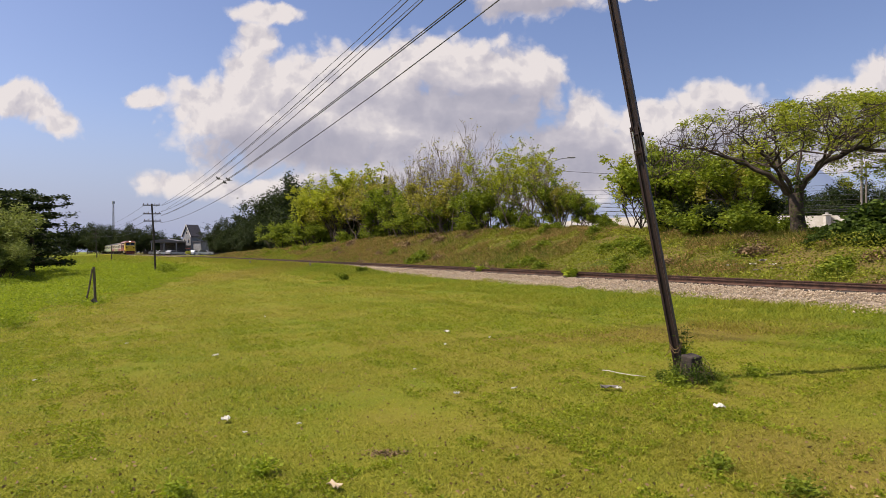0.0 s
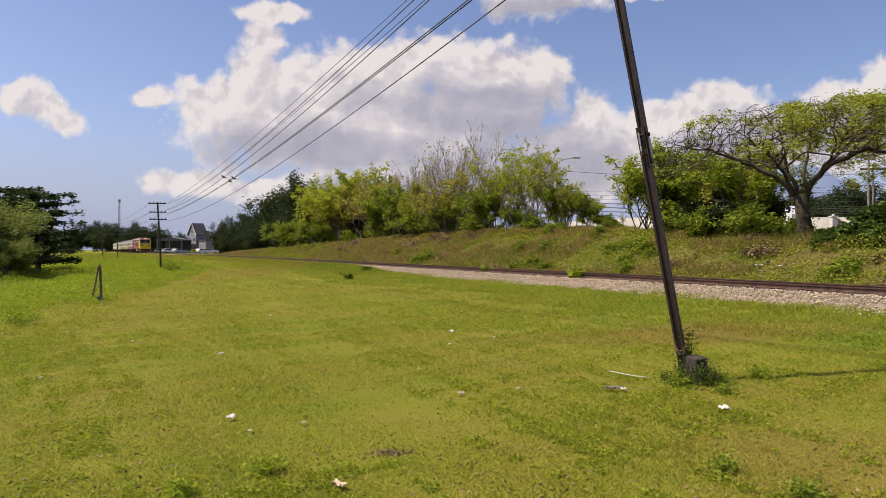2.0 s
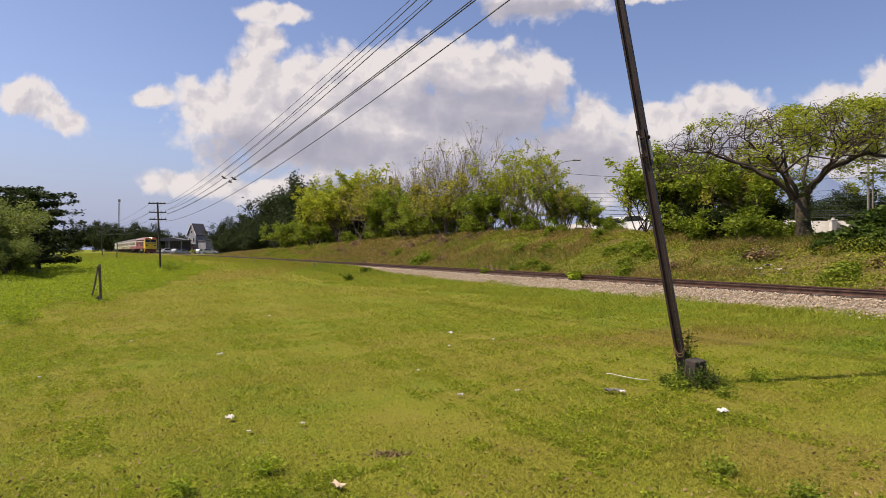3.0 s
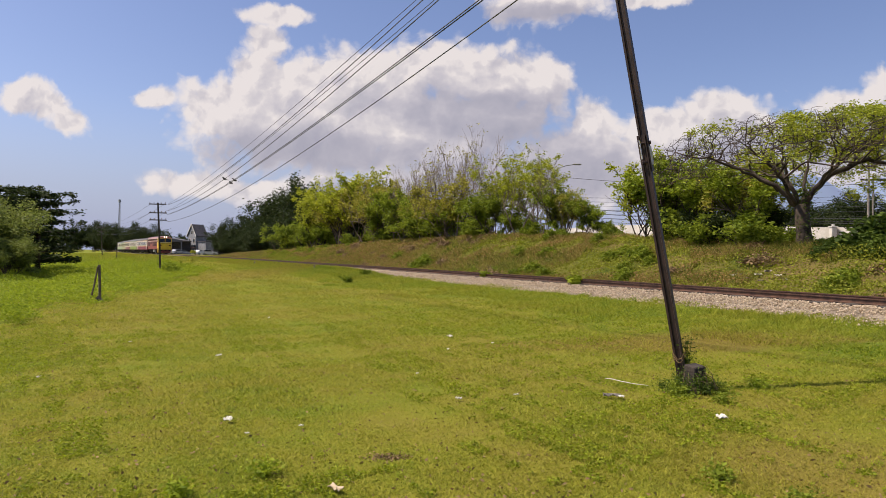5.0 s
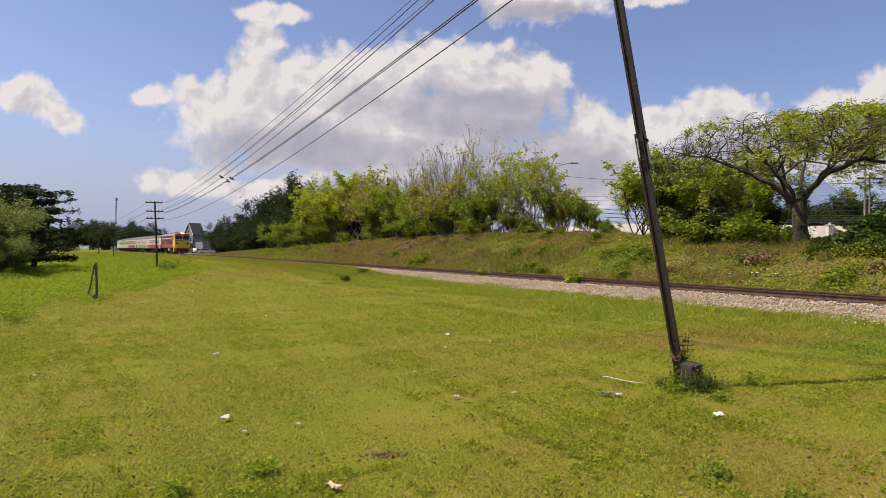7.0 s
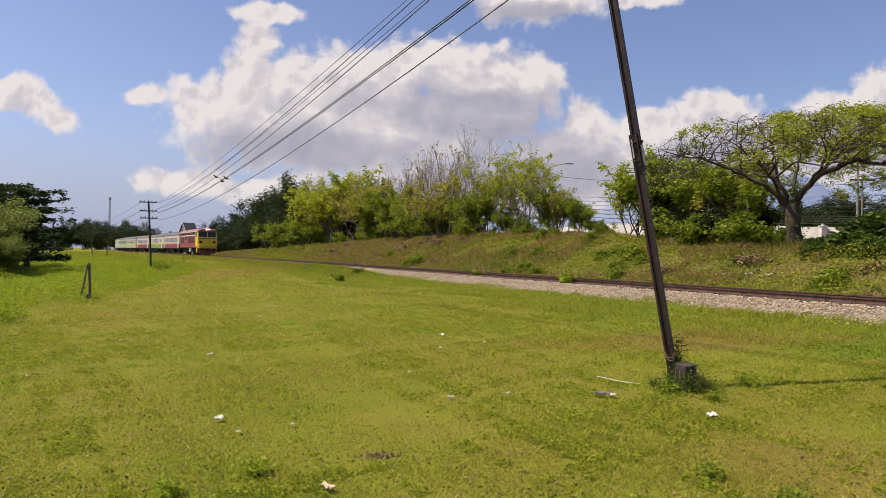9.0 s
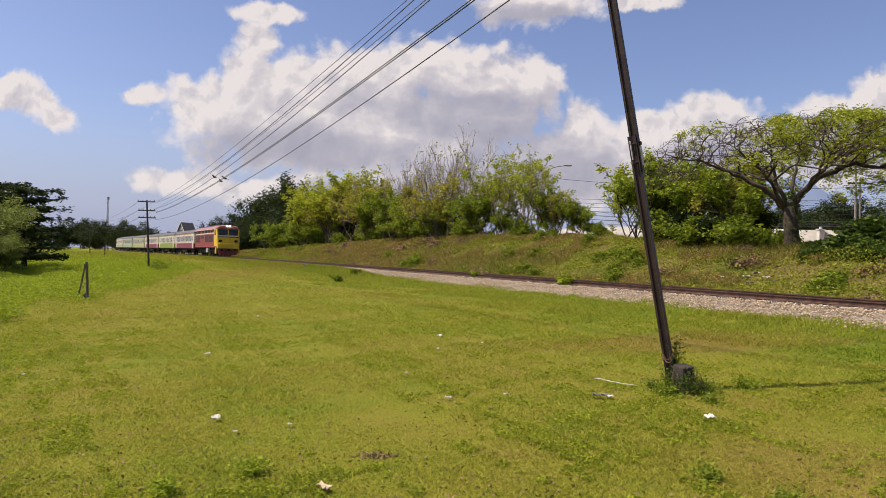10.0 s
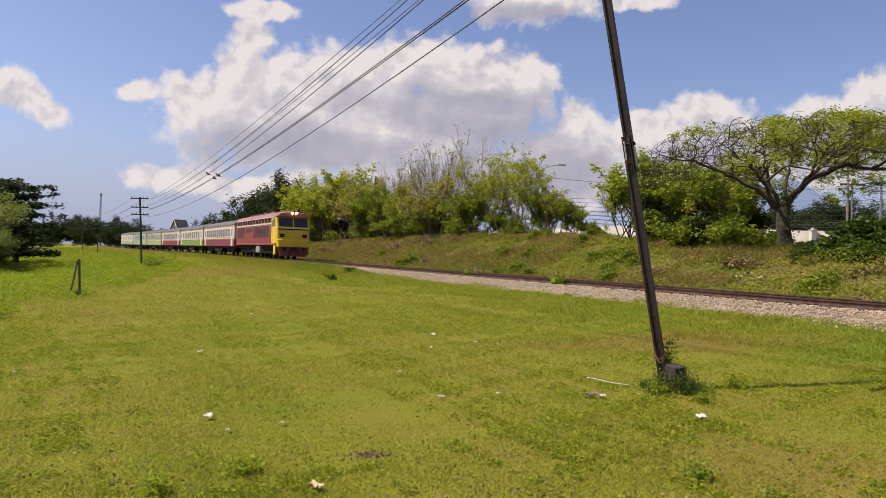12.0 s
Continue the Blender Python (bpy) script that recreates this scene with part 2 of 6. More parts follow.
M_BLADE = blade_material()
M_GROUND = ground_material()
M_RUST = surface("rusty_rail_steel", (0.045, 0.022, 0.014), (0.125, 0.062, 0.038), 6.0, 0.55, 0.2)
M_BARK = surface("grey_brown_bark", (0.032, 0.020, 0.013), (0.095, 0.066, 0.045), 2.0, 0.9, bump=0.6, bump_scale=14)
M_TWIG = surface("pale_grey_twig", (0.11, 0.085, 0.06), (0.24, 0.19, 0.14), 2.0, 0.9)
M_RAINBARK = surface("lichen_grey_bark", (0.022, 0.015, 0.010), (0.085, 0.060, 0.040), 2.0, 0.9, bump=0.6, bump_scale=14)
M_LEAF_BRIGHT = foliage("fresh_green_leaf", (0.13, 0.17, 0.010), (0.44, 0.47, 0.045), 0.36, 0.8)
M_LEAF_MID = foliage("mid_green_leaf", (0.06, 0.10, 0.010), (0.27, 0.33, 0.035), 0.32, 0.9)
M_LEAF_OLIVE = foliage("olive_green_leaf", (0.14, 0.135, 0.018), (0.42, 0.39, 0.065), 0.30, 0.8)
M_LEAF_DEEP = foliage("deep_green_leaf", (0.07, 0.11, 0.010), (0.31, 0.38, 0.04), 0.34, 0.8)
M_LEAF_SAGE = foliage("grey_green_leaf", (0.08, 0.10, 0.024), (0.28, 0.33, 0.085), 0.25, 0.8)
M_LEAF_DARK = foliage("dark_green_leaf", (0.014, 0.026, 0.009), (0.048, 0.068, 0.018), 0.22)
M_LEAF_SHRUB = foliage("broad_shrub_leaf", (0.025, 0.05, 0.010), (0.10, 0.15, 0.022), 0.3)
M_LEAF_RAIN = foliage("rain_tree_leaf", (0.13, 0.18, 0.012), (0.40, 0.43, 0.05), 0.35)
M_WALL = surface("whitewashed_concrete", (0.46, 0.43, 0.38), (0.66, 0.63, 0.58), 0.6, 0.85)


# ---------------------------------------------------------------- mesh helpers
class Build:
    """Collects vertices and faces of one mesh."""

    def __init__(self):
        self.v, self.f = [], []

    def add(self, verts, faces):
        o = len(self.v)
        self.v.extend(tuple(p) for p in verts)
        self.f.extend(tuple(i + o for i in q) for q in faces)
        return self

    def box(self, x0, x1, y0, y1, z0, z1, bevel=0.0):
        b = min(bevel, (x1 - x0) * 0.45, (y1 - y0) * 0.45, (z1 - z0) * 0.45)
        if b <= 0:
            vs = [(x, y, z) for z in (z0, z1) for y in (y0, y1) for x in (x0, x1)]
            return self.add(vs, [(0, 2, 3, 1), (4, 5, 7, 6), (0, 1, 5, 4), (2, 6, 7, 3), (0, 4, 6, 2), (1, 3, 7, 5)])
        rings = []
        for z, k in ((z0, b), (z0 + b, 0), (z1 - b, 0), (z1, b)):
            xa, xb, ya, yb = x0 + k, x1 - k, y0 + k, y1 - k
            rings.append([(xa + b, ya, z), (xb - b, ya, z), (xb, ya + b, z), (xb, yb - b, z), (xb - b, yb, z), (xa + b, yb, z), (xa, yb - b, z), (xa, ya + b, z)])
        return self.loft(rings)

    def loft(self, rings, cap=True, closed=True):
        o, m = len(self.v), len(rings[0])
        for r in rings:
            self.v.extend(tuple(p) for p in r)
        for i in range(len(rings) - 1):
            for j in range(m if closed else m - 1):
                a, b = o + i * m + j, o + i * m + (j + 1) % m
                self.f.append((a, b, b + m, a + m))
        if cap:
            self.f.append(tuple(o + j for j in reversed(range(m))))
            self.f.append(tuple(o + (len(rings) - 1) * m + j for j in range(m)))
        return self

    def tube(self, pts, radii, sides=6):
        rings = []
        for i, p in enumerate(pts):
            p = Vector(p)
            d = Vector(pts[min(i + 1, len(pts) - 1)]) - Vector(pts[max(i - 1, 0)])
            d = d.normalized() if d.length > 1e-6 else Vector((0, 0, 1))
            a = d.cross(Vector((0.31, 0.95, 0.07)))
            a = a.normalized() if a.length > 1e-3 else Vector((1, 0, 0))
            b = d.cross(a)
            r = radii[i]
            rings.append([p + a * (r * math.cos(k * math.tau / sides)) + b * (r * math.sin(k * math.tau / sides)) for k in range(sides)])
        return self.loft(rings)

    def disc(self, x, y, z, r, half, axis="y", sides=14):
        rings = []
        for w in (-half, half):
            ring = []
            for k in range(sides):
                c, s = r * math.cos(k * math.tau / sides), r * math.sin(k * math.tau / sides)
                ring.append({"y": (x + c, y + w, z + s), "x": (x + w, y + c, z + s), "z": (x + c, y + s, z + w)}[axis])
            rings.append(ring)
        return self.loft(rings)

    def mesh(self, name, mat=None, smooth=False):
        me = bpy.data.meshes.new(name)
        me.from_pydata(self.v, [], self.f)
        me.update()
        bm = bmesh.new()
        bm.from_mesh(me)
        bmesh.ops.recalc_face_normals(bm, faces=bm.faces)
        bm.to_mesh(me)
        bm.free()
        if mat:
            me.materials.append(mat)
        if smooth:
            me.shade_smooth()
        return me


def quick_mesh(name, verts, faces, mat):
    """A large mesh from arrays: verts (n, 3) and faces (m, 3 or 4)."""
    me = bpy.data.meshes.new(name)
    k = faces.shape[1]
    me.vertices.add(len(verts))
    me.vertices.foreach_set("co", np.ascontiguousarray(verts, dtype=np.float32).ravel())
    me.loops.add(faces.size)
    me.loops.foreach_set("vertex_index", np.ascontiguousarray(faces, dtype=np.int32).ravel())
    me.polygons.add(len(faces))
    me.polygons.foreach_set("loop_start", np.arange(0, faces.size, k, dtype=np.int32))
    me.update(calc_edges=True)
    me.validate()
    me.materials.append(mat)
    return me


def part(name, b, mat, parent, label="", smooth=False):
    ob = new(name, b.mesh(name, mat, smooth) if isinstance(b, Build) else b)
    ob.parent = parent
    return tagged(ob, label)


def thing(name, at, label, category, group="", kind=""):
    ob = new(name)
    ob.matrix_world = at
    return tagged(ob, label, category, group, kind)


# ---------------------------------------------------------------- the plan
RAIL_Z = 0.90
SLANT = 1.126                         # the track crosses lines of constant depth aslant


def track_x(y):
    """The track's centre line: straight past the viewer, in an easy double bend in the distance."""
    k = np.clip(y - 60.0, 0.0, 100.0)
    e = np.clip(y - 160.0, 0.0, 40.0)
    x = 16.3 - 0.518 * y - 6.0e-4 * k * k - 0.12 * e + 1.0e-3 * e * e - 0.04 * np.maximum(y - 200.0, 0.0) - 0.1 * np.maximum(y - 275.0, 0.0)
    return float(x) if np.ndim(x) == 0 else x


def off_track(x, y):
    return (track_x(y) - x) / SLANT


def lerp_table(q, table):
    return np.interp(q, [a for a, _ in table], [b for _, b in table])


FIELD = ((0, 0.72), (1.2, 0.72), (1.75, 0.50), (2.6, 0.42), (3.6, 0.35), (7, 0.17), (11, 0.03), (15, -0.02), (17.5, -0.16), (25, -0.25), (60, -0.1), (400, 0.2))
BANK = ((0, 0.0), (1.5, 0.0), (2.2, 0.0), (3.4, 0.04), (5.0, 0.28), (7.0, 0.68), (9.0, 0.96), (11, 1.0), (40, 1.0), (300, 0.9))
BANK_TOP = ((-40, 2.0), (20, 2.05), (28, 2.3), (43, 3.0), (60, 2.9), (81, 2.4), (130, 1.0), (170, 0.6), (400, 0.5))


def ground_z(x, y):
    q = off_track(x, y)
    field = lerp_table(q, FIELD)
    bank = lerp_table(-q, ((0, 0.70), (1.5, 0.70), (2.2, 0.42), (900, 0.42))) + lerp_table(-q, BANK) * (lerp_table(y, BANK_TOP) - 0.42)
    z = np.where(q >= 0, field, bank)
    rough = np.clip((np.abs(q) - 2.6) / 2.0, 0, 1)
    wave = 0.018 * np.sin(1.3 * x + 0.5 * y) * np.sin(0.9 * y - 0.4 * x) + 0.035 * np.sin(0.31 * x + 1.0) * np.sin(0.27 * y + 0.6)
    lumps = 0.11 * np.sin(2.1 * x + 1.1 * y) * np.sin(1.7 * y - 0.8 * x) * np.clip((-q - 3.5) / 2, 0, 1)
    out = z + rough * (wave + lumps)
    return float(out) if np.ndim(out) == 0 else out


def grid_ground():
    qs = [-3000, -1500, -800, -400, -200, -120, -80, -60, -45, -35, -28]
    qs += list(np.arange(-24, -12, 1.5)) + list(np.arange(-12, -2.3, 0.45)) + [-2.2, -1.85, -1.5, 0, 1.2, 1.45, 1.75, 2.2] + list(np.arange(2.6, 22, 0.55))
    qs += [23, 25, 28, 32, 38, 46, 60, 80, 120, 200, 400, 800, 1500, 3000]
    ys = [-3000, -1200, -500, -200, -100, -60, -40, -28, -20, -14, -9] + list(np.arange(-6, 40, 0.6)) + list(np.arange(40, 90, 1.6)) + list(np.arange(90, 200, 5.0))
    ys += [210, 230, 260, 300, 360, 450, 600, 900, 1500, 3000]
    verts = []
    for y in ys:
        for q in qs:
            x = track_x(y) - q * SLANT
            verts.append((x, y, ground_z(x, y)))
    m = len(qs)
    faces = [(i * m + j, i * m + j + 1, (i + 1) * m + j + 1, (i + 1) * m + j) for i in range(len(ys) - 1) for j in range(m - 1)]
    b = Build().add(verts, faces)
    ob = new("ground", b.mesh("ground", M_GROUND, True))
    return tagged(ob, "mown green grass field with yellowed patches rising to a railway bank", "ground", kind="structure")


ground = grid_ground()


def track_frame(y):
    x = track_x(y)
    d = Vector((track_x(y - 0.5) - track_x(y + 0.5), -1.0, 0)).normalized()   # the way the train runs
    return Vector((x, y, 0)), d, Vector((d.y, -d.x, 0))                        # place, ahead, right of it


def rails():
    ys = [-40, 0, 20, 40, 60] + list(range(70, 330, 10))
    for side, nm in ((-1, "rail"), (1, "rail")):
        rings = []
        for y in ys:
            p, d, r = track_frame(y)
            c = p + r * (side * 0.535)
            prof = ((-0.05, 0.0), (0.05, 0.0), (0.05, 0.012), (0.008, 0.03), (0.008, 0.085), (0.033, 0.095), (0.033, 0.12), (-0.033, 0.12), (-0.033, 0.095), (-0.008, 0.085), (-0.008, 0.03), (-0.05, 0.012))
            rings.append([c + r * a + Vector((0, 0, RAIL_Z - 0.12 + h)) for a, h in prof])
        b = Build().loft(rings)
        ob = new(nm, b.mesh("rail", M_RUST))
        tagged(ob, "long rusty brown steel rail on ballast", "rail", "rails of the track", "structure")


rails()


# ---------------------------------------------------------------- plants
def grow(rng, start, way, length, radius, levels, kids=(3, 5), spread=0.7, up=0.25, shrink=0.68, wobble=0.18, out=None, tips=None, level=0, sides=6, first=0.35):
    """A limb that bends, tapers and forks. Adds tubes to out and twig ends to tips."""
    steps = 5 if level < 2 else 3
    pts, d = [Vector(start)], Vector(way).normalized()
    for i in range(steps):
        d = (d + Vector((rng.gauss(0, wobble), rng.gauss(0, wobble), rng.gauss(0, wobble) + up * 0.25))).normalized()
        pts.append(pts[-1] + d * (length / steps))
    end = radius * (0.55 if levels > 0 else 0.3)
    radii = [radius + (end - radius) * i / steps for i in range(steps + 1)]
    out.tube(pts, radii, max(3, sides - 2 * level if level else sides))
    if levels <= 1:
        tips.extend(pts[2:])
    if levels == 0:
        return
    for k in range(rng.randint(*kids)):
        f = 1.0 if k == 0 else first + (1 - first) * rng.random()
        i = min(int(f * steps), steps - 1)
        p = pts[i].lerp(pts[i + 1], f * steps - i)
        side = Vector((rng.gauss(0, 1), rng.gauss(0, 1), rng.gauss(0, 0.5))).normalized()
        w = (d * (1 - spread * 0.5) + side * spread + Vector((0, 0, up))).normalized()
        grow(rng, p, w, length * shrink * rng.uniform(0.75, 1.15), max(radius * (0.55 if k else 0.70), 0.006), levels - 1, kids, spread, up, shrink, wobble, out, tips, level + 1, sides, first)


def leaf_mesh(name, tips, per_tip, scatter, size, mat, seed, flat=0.35, keep=1.0, clump=0.0):
    """Leaves round the twig ends; with clump, only in clouds of that spacing, so that gaps open between them."""
    rs = np.random.RandomState(seed)
    pts = np.array([tuple(p) for p in tips])
    if clump > 0:
        v = np.array([noise.noise((p[0] / clump + seed, p[1] / clump, p[2] / clump)) for p in pts])
        pts = pts[v >= np.quantile(v, 1 - keep)]
    elif keep < 1:
        pts = pts[rs.rand(len(pts)) < keep]
    c = np.repeat(pts, per_tip, axis=0)
    c = c + rs.normal(0, 1, c.shape) * np.array([scatter, scatter, scatter * 0.7])
    n = len(c)
    a = rs.normal(0, 1, (n, 3))
    a[:, 2] *= flat
    a /= np.linalg.norm(a, axis=1)[:, None] + 1e-9
    b = np.cross(a, rs.normal(0, 1, (n, 3)))
    b /= np.linalg.norm(b, axis=1)[:, None] + 1e-9
    s = size * rs.uniform(0.6, 1.35, (n, 1))
    verts = np.stack([c - a * s, c + b * s * 0.45, c + a * s, c - b * s * 0.45], 1).reshape(-1, 3)
    return quick_mesh(name, verts, np.arange(4 * n).reshape(n, 4), mat)


def plant(name, at, wood, leaves, m_wood, label, category, group=""):
    ob = thing(name, at, label, category, group)
    if wood.v:
        me = wood.mesh("trunk", m_wood, True)
        part("trunk", me, m_wood, ob)
    if leaves:
        part("crown", leaves, None, ob)
    return ob


def bush(seed, height, width, stems, m_leaf, m_wood, per_tip, size, name, label, keep=1.0, levels=3, up=0.3, scatter=0.2, clump=0.0):
    rng = random.Random(seed)
    out, tips = Build(), []
    for k in range(stems):
        a = rng.random() * math.tau
        lean = rng.uniform(0.1, 1.0) * width / height
        grow(rng, (rng.gauss(0, width * 0.12), rng.gauss(0, width * 0.12), -0.1), (math.cos(a) * lean, math.sin(a) * lean, 1.0), height * rng.uniform(0.38, 0.52),
             height * 0.008 + 0.012, levels, (3, 4), 0.62, up, 0.70, 0.16, out, tips, 0, 6)
    me = leaf_mesh("crown", tips, per_tip, scatter, size, m_leaf, seed, keep=keep, clump=clump)
    return plant(name, Matrix(), out, me, m_wood, label, "tree", "trees on the bank")


def spot(u, q):
    """The place on the sight line u (across over ahead) that lies q metres from the track."""
    lo, hi = 1.0, 600.0
    for _ in range(50):
        mid = (lo + hi) / 2
        if off_track(u * mid, mid) > q:
            lo = mid
        else:
            hi = mid
    return u * lo, lo


def stand(ob, x, y, turn=0.0, size=1.0, sink=0.05):
    ob.matrix_world = pose(x, y, ground_z(x, y) - sink, 0, 0, turn) @ Matrix.Scale(size, 4)
    return ob

def bank_plants():
    kinds = [
        bush(11, 5.6, 5.0, 8, M_LEAF_BRIGHT, M_BARK, 13, 0.12, "tree", "bushy bright yellow-green tree with dense small leaves on the bank", 0.66, 3, 0.3, 0.17, 0.75),
        bush(12, 5.2, 5.0, 8, M_LEAF_OLIVE, M_TWIG, 9, 0.11, "tree", "bushy olive green tree with many brownish twigs on the bank", 0.55, 3, 0.3, 0.16, 0.7),
        bush(13, 4.0, 4.6, 9, M_LEAF_MID, M_BARK, 12, 0.11, "shrub", "low spreading green shrub on the railway bank", 0.75, 3, 0.15, 0.15, 0.6),
        bush(14, 7.4, 4.6, 5, M_LEAF_BRIGHT, M_TWIG, 9, 0.10, "tree", "tall thin-stemmed tree with sparse pale green leaves", 0.36, 4, 0.35, 0.13, 0.7),
        bush(15, 6.6, 4.5, 4, M_LEAF_OLIVE, M_TWIG, 4, 0.08, "tree", "nearly bare tree with pale grey twigs", 0.10, 4, 0.4, 0.12, 0.6),
        bush(16, 2.0, 3.2, 8, M_LEAF_MID, M_BARK, 11, 0.10, "shrub", "low green shrub under the trees", 0.85, 2, 0.1, 0.15, 0.5),
        bush(17, 3.4, 3.2, 9, M_LEAF_DARK, M_BARK, 14, 0.14, "shrub", "broad-leaved dark green shrub on the bank", 0.9, 2, 0.25, 0.2, 0.6),
        bush(18, 1.0, 1.3, 9, M_LEAF_SHRUB, M_BARK, 6, 0.085, "shrub", "small broad-leaved green shrub beside the rain tree", 1.0, 2, 0.2, 0.1),
        bush(19, 5.4, 4.8, 8, M_LEAF_DEEP, M_BARK, 15, 0.12, "tree", "leafy deep green tree with layered boughs on the bank", 0.62, 3, 0.2, 0.17, 0.8),
    ]
    rng = random.Random(5)
    # sight line, metres behind the track, kind, size
    rows = ((-0.215, 10, 8, 0.72), (-0.195, 9.5, 0, 1.12), (-0.182, 11, 0, 1.32), (-0.162, 9.5, 0, 1.36), (-0.14, 11, 0, 1.42), (-0.15, 10.5, 1, 1.3), (-0.118, 9.8, 1, 1.32), (-0.10, 9.6, 8, 0.8), (-0.09, 11, 1, 1.2),
            (-0.07, 10, 8, 0.85), (-0.045, 11.5, 4, 1.02), (-0.025, 10, 1, 0.95), (-0.01, 11, 4, 1.04), (0.012, 10, 1, 0.85), (0.045, 10.4, 8, 0.62), (0.07, 10, 2, 0.8), (0.022, 11.5, 4, 1.0),
            (0.085, 11.2, 3, 0.66), (0.127, 10.8, 3, 0.74), (0.15, 10.2, 4, 0.5), (0.10, 10.2, 2, 0.5), (0.13, 10.0, 5, 0.7), (0.0, 9.8, 2, 0.8), (-0.04, 9.7, 2, 0.85), (0.05, 9.8, 5, 0.9), (0.172, 11, 8, 0.66), (0.19, 11.2, 1, 0.55), (0.212, 11.2, 8, 0.42), (0.235, 11.5, 2, 0.36), (0.255, 12, 5, 0.5),
            (0.305, 11.5, 0, 0.74), (0.328, 10.8, 8, 0.80), (0.375, 12, 8, 0.78), (0.405, 11, 8, 0.80), (0.44, 12, 1, 0.74), (0.465, 11, 8, 0.66), (0.345, 10, 5, 0.9), (0.39, 9.5, 5, 0.9),
            (0.45, 9.5, 5, 0.9), (-0.15, 9.4, 5, 0.8), (-0.10, 9.4, 5, 0.7), (-0.05, 9.6, 5, 0.7), (0.03, 9.8, 5, 0.5), (0.17, 9.9, 5, 0.4), (-0.24, 9, 2, 1.0), (-0.20, 8.3, 2, 0.8),
            (-0.17, 13, 6, 1.6), (-0.12, 13, 6, 1.6), (-0.22, 13, 6, 1.6), (-0.07, 13, 6, 1.5), (-0.02, 13, 6, 1.3), (0.03, 13, 6, 0.8), (0.33, 9.8, 6, 0.5), (0.375, 10, 6, 0.5),
            (0.42, 9.6, 6, 0.4), (0.57, 9.0, 7, 0.5), (0.585, 9.4, 7, 0.5), (0.60, 9.0, 7, 0.6), (0.615, 9.4, 7, 0.55), (0.63, 9.0, 7, 0.6), (0.648, 9.2, 7, 1.0), (0.66, 9.2, 7, 1.5), (0.68, 9.2, 7, 1.6),
            (0.70, 9.4, 7, 1.6), (0.593, 8.2, 7, 0.6), (0.625, 8.2, 7, 0.6), (0.65, 8.2, 7, 0.8), (0.57, 8.0, 7, 0.5), (0.69, 8.0, 7, 0.8), (0.665, 8.4, 7, 1.0), (0.635, 8.6, 7, 0.9), (0.50, 9.8, 5, 0.55), (0.47, 9.6, 5, 0.6), (0.525, 10.5, 5, 0.5), (0.49, 11.5, 6, 0.55),
            (-0.235, 12, 5, 1.7), (-0.21, 12, 5, 1.6), (-0.185, 12.5, 5, 1.5), (-0.16, 12, 5, 1.4), (-0.135, 12.5, 5, 1.3), (-0.11, 12, 5, 1.25), (-0.085, 12.5, 5, 1.2), (-0.06, 12, 5, 1.15), (-0.035, 12, 5, 1.1),
            (-0.01, 12, 5, 1.1), (0.015, 12, 5, 0.8))
    used = set()
    for u, q, k, size in rows:
        x, y = spot(u, -q)
        if k in used:
            ob = copy_thing(kinds[k], Matrix())
        else:
            ob = kinds[k]
            used.add(k)
        stand(ob, x, y, rng.uniform(0, 360), size * rng.uniform(0.92, 1.08))


bank_plants()


def twig(out, a, b, r0, r1, lift, rng, sides=4, steps=3):
    """A crooked branch from a to b that rises first, then levels out; gives its points."""
    a, b = Vector(a), Vector(b)
    d = (b - a).length
    pts = []
    for i in range(steps + 1):
        t = i / steps
        p = a.lerp(b, t) + Vector((0, 0, lift * d * math.sin(t * math.pi)))
        if 0 < i < steps:
            p += Vector((rng.gauss(0, 0.05), rng.gauss(0, 0.05), rng.gauss(0, 0.04))) * d
        pts.append(p)
    out.tube(pts, [r0 + (r1 - r0) * i / steps for i in range(steps + 1)], sides)
    return pts


